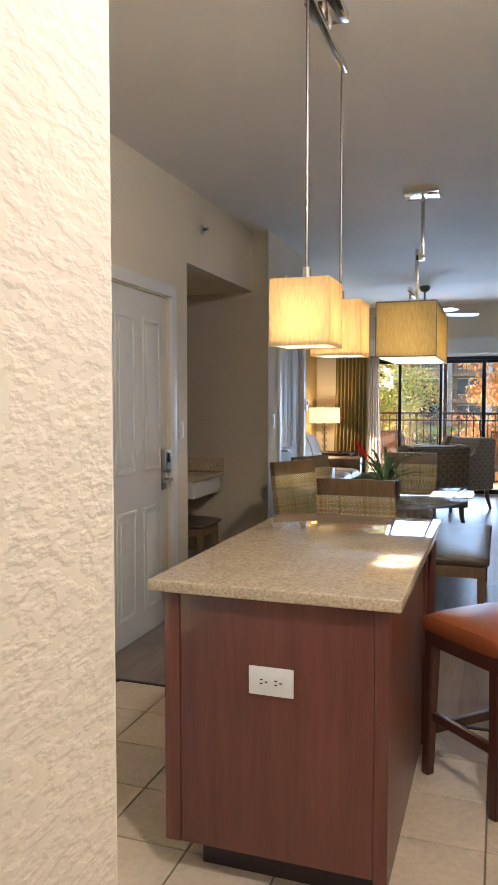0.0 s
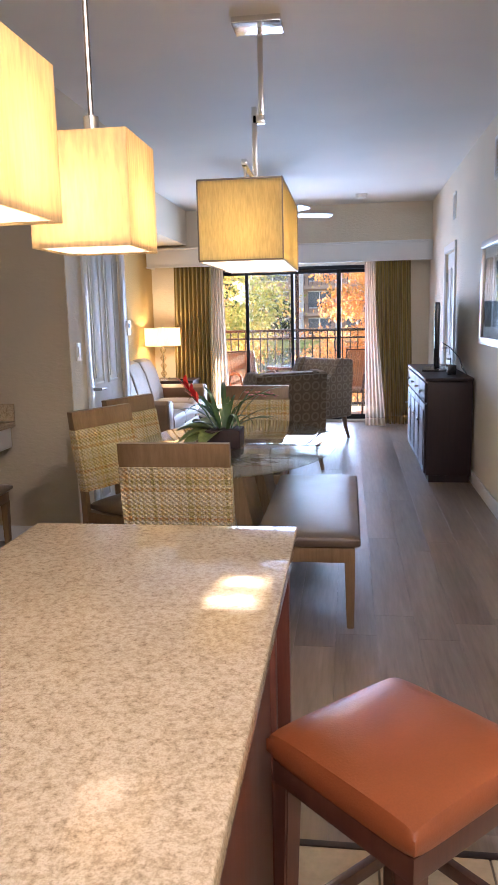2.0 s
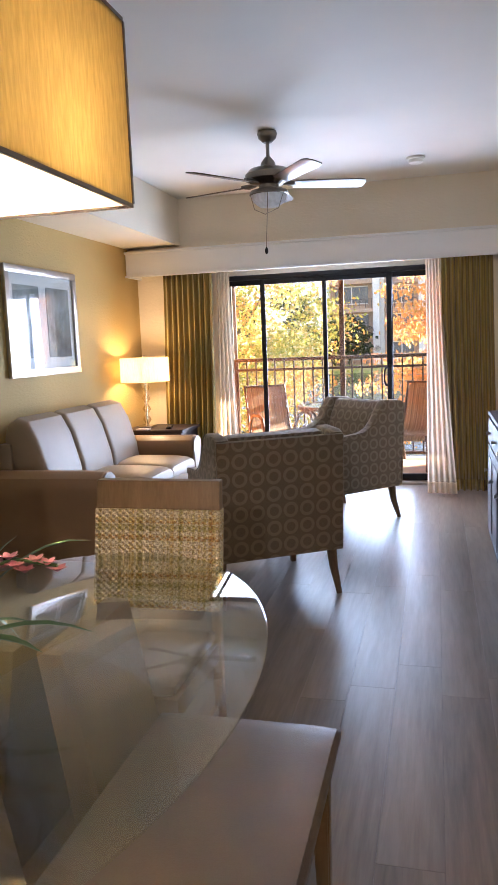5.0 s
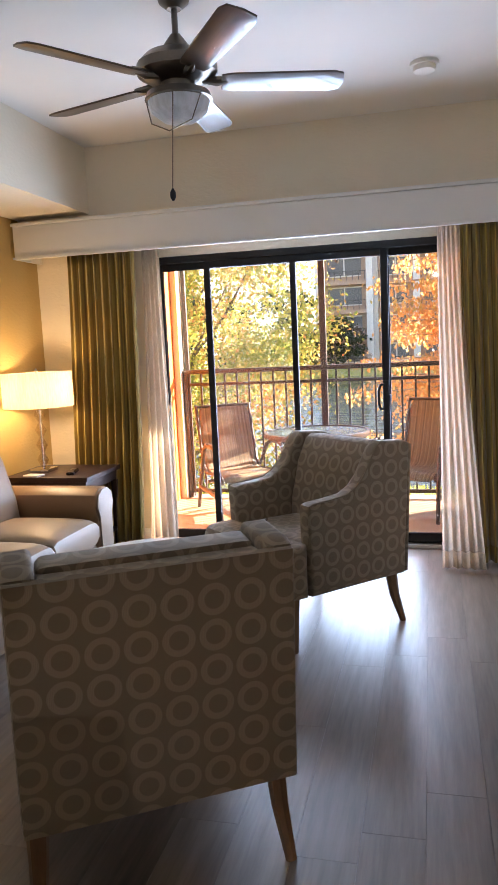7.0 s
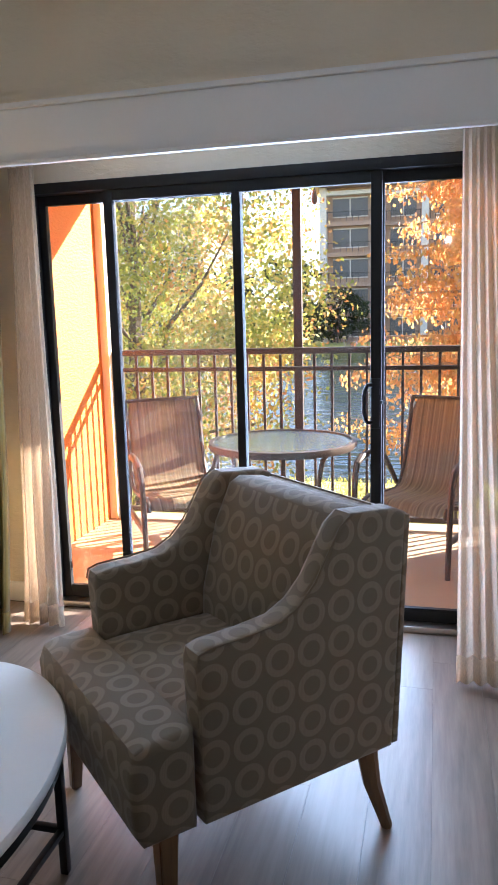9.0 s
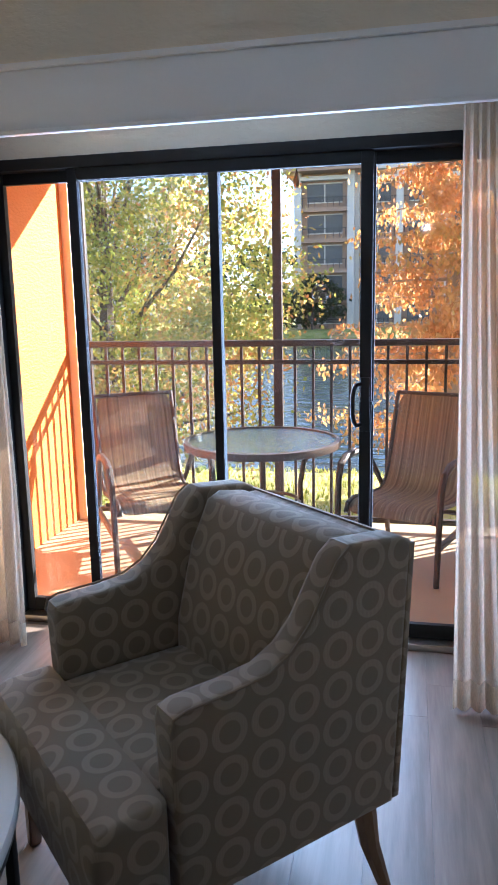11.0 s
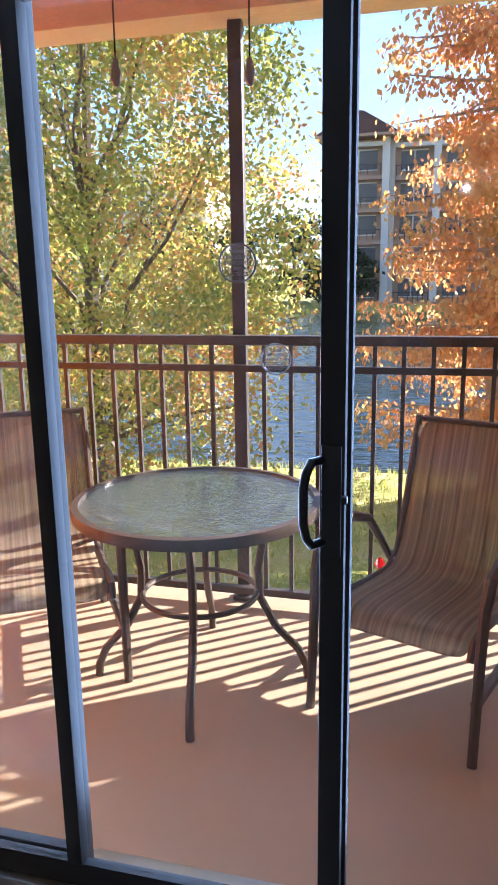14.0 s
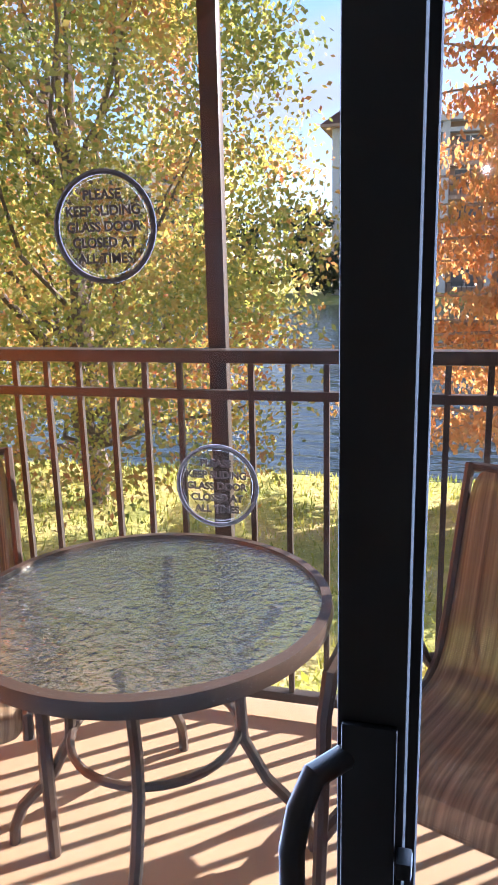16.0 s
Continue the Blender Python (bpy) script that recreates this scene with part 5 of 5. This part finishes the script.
for i in range(5):
    a = math.degrees(2 * math.pi * i / 5) + 19
    arm = bm_new()
    tube(arm, [(0.10, 0, -0.345), (0.16, 0, -0.352), (0.22, 0, -0.345)], [0.014, 0.02, 0.012], 8)
    arm_o = part("blade_iron", arm, PEWTER, fan, at=pose(0, 0, 0, 0, 0, a))
    bl = bm_new()
    prism(bl, [(0.18, -0.05), (0.22, -0.06), (0.64, -0.07), (0.68, -0.055), (0.69, 0.0), (0.68, 0.055), (0.64, 0.07), (0.22, 0.06), (0.18, 0.05)], "z", -0.004, 0.004, 0.002)
    part("blade", bl, FAN_WOOD, fan, at=pose(0, 0, -0.355, 0, 0, a) @ pose(0, 0, 0, -12, 0, 0))
part("pull_chain", tube(bm_new(), [(0.02, -0.13, -0.42), (0.0, -0.14, -0.80)], 0.0025, 6), PEWTER, fan)
part("pull_knob", lathe(bm_new(), [(0.003, -0.80), (0.012, -0.815), (0.012, -0.835), (0.004, -0.848)], 0.0, -0.14, 12), BLACK_METAL, fan)
part("short_chain", tube(bm_new(), [(-0.12, -0.07, -0.42), (-0.08, -0.12, -0.54), (0.0, -0.14, -0.58), (0.09, -0.12, -0.54), (0.12, -0.07, -0.42)], 0.0025, 6), PEWTER, fan)

# ---- balcony ----
YR = 11.612
structure("balcony_floor", bx(bm_new(), -2.5, 1.3, 9.955, 11.75, -0.25, -0.02), PATIO_FLOOR, "tan painted concrete balcony floor", "floor")
structure("balcony_ceiling", bx(bm_new(), -2.5, 1.3, 10.004, 11.75, 2.72, 2.92), PEACH, "peach stucco balcony ceiling", "ceiling")
structure("balcony_wall_west", bx(bm_new(), -2.45, -2.16, 10.004, 11.53, -0.02, 2.72), ORANGE, "bright orange stucco balcony side wall", "wall")
# Out of view; placed so its outer corner bounds the sun on the floor.
structure("balcony_wall_east", bx(bm_new(), 1.13, 1.3, 10.004, 11.75, -0.02, 2.72), PEACH, "unseen peach stucco balcony side wall that bounds the sunlight", "wall")
structure("balcony_beam", bx(bm_new(), -2.45, 1.13, 11.54, 11.75, 2.56, 2.719), PEACH, "peach stucco beam along the balcony edge", "beam")
structure("balcony_pilaster", bx(bm_new(), -2.45, -2.10, 11.53, 11.75, -0.02, 2.56), CREAM, "cream stucco pilaster at the balcony corner", "pillar")
structure("outer_wall", bx(bm_new(), -2.5, OX0 - 0.03, 10.0, 10.004, -0.02, 2.72), ORANGE, "orange stucco outside face", "wall")
rl = thing("balcony_railing", pose(0, YR, 0), "brown metal balcony railing with slim square balusters", "railing")
part("top_rail", bx(bm_new(), -2.10, 1.128, -0.032, 0.032, 1.225, 1.268, 0.008), RAIL_BROWN, rl)
part("mid_rail", bx(bm_new(), -2.10, 1.128, -0.016, 0.016, 1.105, 1.135, 0.003), RAIL_BROWN, rl)
part("bottom_rail", bx(bm_new(), -2.10, 1.128, -0.018, 0.018, 0.03, 0.065, 0.003), RAIL_BROWN, rl)
bal = make_mesh("baluster", bx(bm_new(), -0.009, 0.009, -0.009, 0.009, 0, 1.0), RAIL_BROWN, False)
short = make_mesh("baluster", bx(bm_new(), -0.009, 0.009, -0.009, 0.009, 0, 0.09), RAIL_BROWN, False)
x = -0.692 - 0.1225 * 11
while x < 1.11:
    if abs(x + 0.692) > 0.03:
        for me, z0, zs in ((bal, 0.065, 1.04), (short, 1.135, 1.0)):
            o = new("baluster", me)
            o.parent, o.location, o.scale = rl, (x, 0, z0), (1, 1, zs)
    x += 0.1225
for x in (-2.075, 1.10):
    part("post", bx(bm_new(), x - 0.025, x + 0.025, -0.025, 0.025, -0.02, 1.225, 0.004), RAIL_BROWN, rl)
sc = thing("screen_post", pose(-0.692, YR + 0.055, 0), "brown screen post from balcony floor to beam", "post")
part("post", bx(bm_new(), -0.03, 0.03, -0.022, 0.022, -0.02, 2.56, 0.003), RAIL_BROWN, sc)
part("foot_plate", bx(bm_new(), -0.05, 0.05, -0.04, 0.04, -0.02, 0.0, 0.003), RAIL_BROWN, sc)
sc2 = thing("screen_post", pose(-2.07, YR + 0.055, 0), "brown screen post beside the cream pilaster", "post")
part("post", bx(bm_new(), -0.02, 0.02, -0.02, 0.02, -0.02, 2.56, 0.003), RAIL_BROWN, sc2)
for x, y, z in ((-0.883, 10.87, 2.19), (-0.46, 11.0, 2.19)):
    bu = thing("string_light", pose(x, y, z), "small dark string light bulb hanging from the balcony ceiling", "string light", "string lights")
    part("wire", tube(bm_new(), [(0, 0, 0.03), (0, 0, 2.72 - z)], 0.003, 6), BLACK_PLASTIC, bu)
    part("bulb", lathe(bm_new(), [(0.008, 0.04), (0.012, 0.02), (0.019, -0.01), (0.018, -0.03), (0.008, -0.045)], n=14), PEWTER, bu)

bt = thing("patio_table", pose(-0.667, 10.925, -0.02), "round patio table with rippled glass top and metal legs", "table")
part("glass_top", lathe(bm_new(), [(0.44, 0.725), (0.44, 0.733)], n=56), RIPPLE_GLASS, bt, "rippled greenish glass top").visible_shadow = False
part("rim", lathe(bm_new(), [(0.435, 0.700), (0.462, 0.700), (0.466, 0.72), (0.462, 0.740), (0.437, 0.742), (0.435, 0.700)], n=56, cap=False), FAWN_METAL, bt)
part("ring_brace", tube(bm_new(), [(0.22 * math.cos(a * math.pi / 20), 0.22 * math.sin(a * math.pi / 20), 0.36) for a in range(41)], 0.011, 8), FAWN_METAL, bt)
for i in range(4):
    a = radians(-78 + 90 * i)
    ca, sa = math.cos(a), math.sin(a)
    part("leg", tube(bm_new(), [(r * ca, r * sa, z) for r, z in ((0.33, 0.71), (0.25, 0.60), (0.225, 0.46), (0.23, 0.34), (0.29, 0.22), (0.38, 0.12), (0.41, 0.05), (0.415, 0.0))], [0.016] * 8, 8), FAWN_METAL, bt)


def patio_chair(m):
    c = thing("patio_chair", m, "patio chair with brown woven sling and bent metal frame", "chair", "patio chairs")
    curve = [(0.60, 0.33), (0.575, 0.385), (0.50, 0.40), (0.30, 0.375), (0.10, 0.36), (0.02, 0.40), (-0.04, 0.52), (-0.12, 0.78), (-0.18, 0.955)]
    b, rows = bm_new(), []
    for y, z in curve:
        rows.append([b.verts.new((x, y, z)) for x in (-0.25, -0.12, 0.0, 0.12, 0.25)])
    for r0, r1 in zip(rows, rows[1:]):
        for k in range(4):
            b.faces.new((r0[k], r0[k + 1], r1[k + 1], r1[k]))
    o = part("sling", b, SLING, c, uv=True)
    run = [0.0]
    for (ya, za), (yb, zb) in zip(curve, curve[1:]):
        run.append(run[-1] + math.hypot(yb - ya, zb - za))
    for lp in o.data.loops:
        o.data.uv_layers["uv"].data[lp.index].uv = (o.data.vertices[lp.vertex_index].co.x, run[lp.vertex_index // 5])
    o.modifiers.new("round", "SUBSURF").levels = 2
    o.modifiers["round"].render_levels = 2
    so_ = o.modifiers.new("thick", "SOLIDIFY")
    so_.thickness = 0.004
    for s in (-1, 1):
        part("side_rail", tube(bm_new(), [(s * 0.262, y, z) for y, z in curve], 0.015, 8), FAWN_METAL, c)
        part("arm_frame", tube(bm_new(), [(s * 0.30, 0.65, 0.0), (s * 0.30, 0.63, 0.30), (s * 0.302, 0.615, 0.52), (s * 0.306, 0.58, 0.61), (s * 0.31, 0.50, 0.645), (s * 0.31, 0.34, 0.645), (s * 0.305, 0.20, 0.60), (s * 0.295, 0.10, 0.48), (s * 0.285, 0.03, 0.38)], [0.017, 0.018, 0.019, 0.021, 0.022, 0.022, 0.019, 0.017, 0.014], 8), FAWN_METAL, c)
        part("back_leg", tube(bm_new(), [(s * 0.28, 0.02, 0.40), (s * 0.29, -0.06, 0.20), (s * 0.295, -0.12, 0.0)], 0.017, 8), FAWN_METAL, c)
        part("side_stretcher", tube(bm_new(), [(s * 0.297, 0.635, 0.21), (s * 0.288, -0.05, 0.21)], 0.019, 8), FAWN_METAL, c)
    part("cross_bar", tube(bm_new(), [(-0.26, -0.18, 0.945), (0.26, -0.18, 0.945)], 0.014, 8), FAWN_METAL, c)
    part("cross_bar", tube(bm_new(), [(-0.28, 0.2, 0.30), (0.28, 0.2, 0.30)], 0.014, 8), FAWN_METAL, c)
    return c


pc = patio_chair(pose(-1.542, 11.212, -0.02, 0, 0, 212.5))
copy_thing(pc, pose(0.297, 11.314, -0.02, 0, 0, 159))


# ---- outdoors ----
def ground_height(x, y):
    if y < 20.5:
        return -1.65 - 0.01 * max(0, y - 12)
    if y < 23:
        return -1.735 - 0.5 * (y - 20.5) / 2.5 * 2
    if y < 76:
        return -2.8
    if y < 80:
        return -2.8 + 1.5 * (y - 76) / 4
    return -1.3


b = bm_new()
xs = [-2500, -400, -120, -60, -30, -15, -8, -4, 0, 4, 8, 15, 30, 60, 120, 400, 2500]
ys = [-2500, -200, -20, 10, 12, 14, 16, 18, 20.5, 21.2, 22, 23, 30, 50, 70, 76, 78, 80, 100, 300, 4000]
grid = [[b.verts.new((x, y, ground_height(x, y) + (0.05 * math.sin(x * 1.7) if 11 < y < 20 else 0))) for x in xs] for y in ys]
for j in range(len(ys) - 1):
    for i in range(len(xs) - 1):
        b.faces.new((grid[j][i], grid[j][i + 1], grid[j + 1][i + 1], grid[j + 1][i]))
structure("ground", b, GRASS, "yellow-green lawn sloping down to the lake", "ground", True)
b = bm_new()
vs = [b.verts.new(p) for p in ((-400, 20.8, -1.95), (400, 20.8, -1.95), (400, 79.2, -1.95), (-400, 79.2, -1.95))]
b.faces.new(vs)
structure("water", b, WATER, "dark blue rippling lake", "water")


def leaf_cloud(bm, centre, spread, count, size, rng, hang=0.0):
    for _ in range(count):
        p = Vector(centre) + Vector((rng.gauss(0, spread[0]), rng.gauss(0, spread[1]), rng.gauss(0, spread[2])))
        d = Vector((rng.uniform(-1, 1), rng.uniform(-1, 1), rng.uniform(-1, 0.4) - hang)).normalized() * size * rng.uniform(0.6, 1.3)
        s = d.cross(Vector((rng.uniform(-1, 1), rng.uniform(-1, 1), rng.uniform(-1, 1)))).normalized() * size * rng.uniform(0.22, 0.38)
        m_ = p + d * 0.5
        bm.faces.new([bm.verts.new(q) for q in (p, m_ + s, p + d, m_ - s)])


def limb(bm, start, end, r0, r1, rng, wob=0.08, n=6):
    pts = []
    for i in range(n + 1):
        u = i / n
        pts.append(Vector(start).lerp(Vector(end), u) + Vector((rng.uniform(-1, 1), rng.uniform(-1, 1), rng.uniform(-0.5, 0.5))) * wob * (0 if i in (0, n) else 1))
    tube(bm, pts, [r0 + (r1 - r0) * i / n for i in range(n + 1)], 7)
    return pts


def broad_tree(x, y, z, height, radius, seed, leaf, label, size=0.10, clusters=150, per=150, low=0.15):
    rng = random.Random(seed)
    t = thing("tree", pose(x, y, z), label, "tree", "")
    trunk = bm_new()
    limb(trunk, (0, 0, -0.3), (0.15, 0, height * 0.75), height * 0.022, height * 0.006, rng, 0.12, 9)
    crown = bm_new()
    for i in range(clusters):
        a, h = rng.uniform(0, 2 * math.pi), rng.uniform(low, 1.0)
        r = radius * math.sqrt(rng.uniform(0.05, 1.0)) * (1.05 - 0.75 * abs(h - 0.45) ** 1.3)
        end = Vector((r * math.cos(a), r * math.sin(a), height * h))
        if i % 9 == 0:
            start = Vector((0.05, 0, height * max(0.12, h - 0.28) * 0.8))
            limb(trunk, start, end, height * 0.006, height * 0.0012, rng, 0.15, 5)
        leaf_cloud(crown, end, (radius * 0.10, radius * 0.10, radius * 0.075), per, size, rng, 0.2)
    part("trunk", trunk, BARK, t)
    part("crown", crown, leaf, t, smooth=False)
    return t


def feather_tree(x, y, z, height, radius, seed, leaf, label):
    rng = random.Random(seed)
    t = thing("tree", pose(x, y, z), label, "tree", "")
    trunk, crown = bm_new(), bm_new()
    limb(trunk, (0, 0, -0.3), (0.1, 0, height), 0.17, 0.02, rng, 0.04, 12)
    for i in range(150):
        h = rng.uniform(0.12, 1.0)
        a = rng.uniform(0, 2 * math.pi)
        r = radius * (1.05 - 0.6 * h) * rng.uniform(0.5, 1.1)
        start = Vector((0, 0, height * h))
        end = start + Vector((r * math.cos(a), r * math.sin(a), 0.15 * r - 0.25))
        limb(trunk, start, end, 0.03, 0.006, rng, 0.06, 5)
        for k in range(9):
            p = start.lerp(end, 0.25 + 0.75 * k / 8)
            leaf_cloud(crown, p + Vector((0, 0, -0.08)), (0.14, 0.14, 0.10), 24, 0.10, rng, 0.9)
    part("trunk", trunk, PALE_BARK, t)
    part("crown", crown, leaf, t, smooth=False)


broad_tree(-4.9, 18.6, -1.75, 8.6, 3.3, 5, MAPLE_LEAF, "tall autumn maple tree turning green, yellow and red", 0.085, 250, 330, 0.12)
broad_tree(-10.5, 21.0, -1.8, 9.0, 3.6, 8, MAPLE_LEAF, "leafy green and yellow tree by the lake", 0.19, 170, 110, 0.1)
feather_tree(0.95, 19.8, -1.8, 9.5, 2.5, 21, CYPRESS_LEAF, "feathery orange cypress tree on the lake bank")
feather_tree(4.0, 20.4, -1.8, 9.5, 2.6, 22, CYPRESS_LEAF, "feathery orange cypress tree on the lake bank")
for i, (x, y, h, r) in enumerate(((-21, 80, 8, 4), (-14.5, 82, 8.5, 3.5), (-30, 84, 11, 6), (-42, 86, 12, 7), (-9.5, 82.5, 5, 3), (9, 83, 8, 4), (22, 84, 10, 5), (38, 86, 11, 6))):
    broad_tree(x, y, -1.3, h, r, 40 + i, DARK_LEAF, "dark green tree on the far lake shore", 0.5, 45, 60, 0.12)
rng = random.Random(77)
b = bm_new()
for _ in range(420):
    x, y = rng.uniform(-5, 3.5), rng.uniform(11.9, 14.2)
    leaf_cloud(b, (x, y, ground_height(x, y) + rng.uniform(0.05, 0.6)), (0.07, 0.07, 0.12), 9, 0.10, rng, -0.6)
o = part("undergrowth", b, HERB_LEAF, smooth=False)
tagged(o, "low weedy shrubs growing below the balcony", "undergrowth", kind="stuff")
b = bm_new()
for _ in range(9000):
    x, y = rng.uniform(-7, 5), rng.uniform(13.5, 20.9)
    p = Vector((x, y, ground_height(x, y) + 0.03))
    w = Vector((rng.uniform(-1, 1), rng.uniform(-1, 1), 0)).normalized() * 0.012
    tip = p + Vector((rng.uniform(-0.05, 0.05), rng.uniform(-0.05, 0.05), rng.uniform(0.05, 0.14)))
    b.faces.new([b.verts.new(q) for q in (p - w, p + w, tip)])
o = part("grass", b, HERB_LEAF, smooth=False)
tagged(o, "tufts of yellow-green grass on the bank", "grass", kind="stuff")

fs = thing("flowering_shrub", pose(-0.11, 12.62, ground_height(-0.11, 12.62)), "tall leafy garden plant with one red flower head", "shrub")
part("stem", tube(bm_new(), [(0, 0, -0.05), (0.02, 0.01, 0.7), (0, 0, 1.46)], [0.014, 0.010, 0.006], 7), HERB_LEAF, fs)
b = bm_new()
for i in range(26):
    z, a = 0.25 + 0.045 * i, i * 2.4
    blade(b, (0.01, 0, z), (0.01 + 0.16 * math.cos(a), 0.16 * math.sin(a), z + 0.05), 0.05, 0.03, 5)
part("foliage", b, HERB_LEAF, fs)
b = bm_new()
for i in range(30):
    a, h = i * 2.4, i / 30
    blade(b, (0, 0, 1.44 + 0.05 * h), (0.04 * math.cos(a) * (1.2 - h), 0.04 * math.sin(a) * (1.2 - h), 1.47 + 0.06 * h), 0.022, 0.006, 4)
part("flower_head", b, PETAL_RED, fs, "red flower head")


def block(x, y, width, depth, storeys, bays, wall, label, tower=False):
    h = 3.05
    ht = storeys * h + 0.6
    t = thing("apartment_building", pose(x, y, -1.3), label, "building", "far apartment buildings")
    core = part("wall", bx(bm_new(), 0, width, 0.9, depth, 0, ht), wall, t, smooth=False)
    bw = width / bays
    for i in range(bays + 1):
        part("pier", bx(bm_new(), i * bw - 0.35, i * bw + 0.35, 0, 0.9, 0, ht), FACADE, t, smooth=False)
    for s in range(storeys):
        z = s * h
        part("spandrel", bx(bm_new(), 0.352, width - 0.352, 0.02, 0.88, z + 2.65, z + 3.05), FACADE if s == storeys - 1 else wall, t, smooth=False)
        for i in range(bays):
            x0, x1 = i * bw + 0.9, (i + 1) * bw - 0.9
            w = part("window", bx(bm_new(), x0, x1, 0.84, 0.895, z + 0.6, z + 2.35), FAR_GLASS, t, smooth=False)
            f = bm_new()
            bx(f, x0, x1, 0.78, 0.838, z + 2.35, z + 2.47)
            bx(f, x0, x1, 0.78, 0.838, z + 0.48, z + 0.6)
            bx(f, (x0 + x1) / 2 - 0.06, (x0 + x1) / 2 + 0.06, 0.79, 0.838, z + 0.602, z + 2.348)
            part("window_frame", f, FACADE, w, smooth=False)
            bal_ = bm_new()
            bx(bal_, i * bw + 0.36, (i + 1) * bw - 0.36, 0.05, 0.12, z + 0.95, z + 1.02)
            for k in range(8):
                xx = i * bw + 0.5 + k * (bw - 1.0) / 7
                bx(bal_, xx - 0.03, xx + 0.03, 0.06, 0.11, z + 0.05, z + 0.95)
            part("balcony_rail", bal_, RAIL_BROWN, t, smooth=False)
    if tower:
        part("roof", prism(bm_new(), [(-1.3, ht), (width + 1.3, ht), (width / 2 + 0.6, ht + 2.0), (width / 2 - 0.6, ht + 2.0)], "y", -1.2, depth), ROOF_TILE, t, smooth=False)
        part("eave", bx(bm_new(), -1.3, width + 1.3, -1.2, depth, ht - 0.25, ht - 0.003), FACADE_DARK, t, smooth=False)
    else:
        part("roof", bx(bm_new(), -0.3, width + 0.3, -0.3, depth, ht, ht + 0.5), FACADE, t, smooth=False)
    return t


block(-11.2, 84.0, 5.4, 12, 5, 1, FACADE_DARK, "five-storey terracotta tower with hipped tile roof", True)
block(-5.4, 85.5, 22, 12, 5, 5, FACADE_DARK, "five-storey cream and terracotta apartment block", False)
block(17.0, 84.0, 6, 12, 5, 1, FACADE_DARK, "five-storey terracotta tower with hipped tile roof", True)
block(-62, 120, 26, 14, 6, 6, FACADE, "distant pale apartment block behind the trees", False)

# ---- floor pieces ----
tile_floor = tagged(part("floor_tiled", bx(bm_new(), XE, XR, YB, 1.352, -0.012, -0.006), GROUT, smooth=False), "beige ceramic tile floor with dark grout", "floor", kind="structure")
T, G = 0.305, 0.006
tile = make_mesh("tile", bx(bm_new(), G / 2, T - G / 2, G / 2, T - G / 2, -0.006, 0.0, 0.0015, 1), TILE, False)
j = 0
while 1.355 - (j + 1) * T > -3.0:
    y = 1.355 - (j + 1) * T
    for i in range(-6, 4):
        x = 0.222 + (i - 1) * T
        if x >= XE - 0.02 and x + T <= XR + 0.01:
            o = new("tile", tile)
            o.parent, o.location = tile_floor, (x, y, 0)
    j += 1
tagged(part("threshold_strip", bx(bm_new(), XE, XR, 1.352, 1.375, -0.012, 0.004, 0.002), ESPRESSO), "dark wooden strip between tile and planks", "trim", kind="structure")
plank_floor = tagged(part("floor_planked", bx(bm_new(), -3.2, XR, 1.375, YW, -0.012, -0.006), UNDERLAY, smooth=False), "grey-brown wooden plank floor", "floor", kind="structure")
PW, PL = 0.19, 1.30
full = make_mesh("plank", bx(bm_new(), 0.0003, PW - 0.0003, 0.0003, PL - 0.0003, -0.006, 0.0, 0.0004, 1), PLANK, False)
rng = random.Random(5)
x = XR - PW
while x > -3.2:
    y = 1.375 - rng.uniform(0.0, PL)
    while y < YW - 0.03:
        y0, y1 = max(y, 1.376), min(y + PL, YW - 0.02)
        inside = x > XL - 0.05 if y1 > 5.4 else (x > XN - 0.2 or (2.6 < y1 and y0 < 4.2))
        if y1 - y0 > 0.05 and inside:
            o = new("plank", full)
            o.parent, o.location, o.scale = plank_floor, (x, y0, 0), (1, (y1 - y0) / PL, 1)
        y += PL
    x -= PW
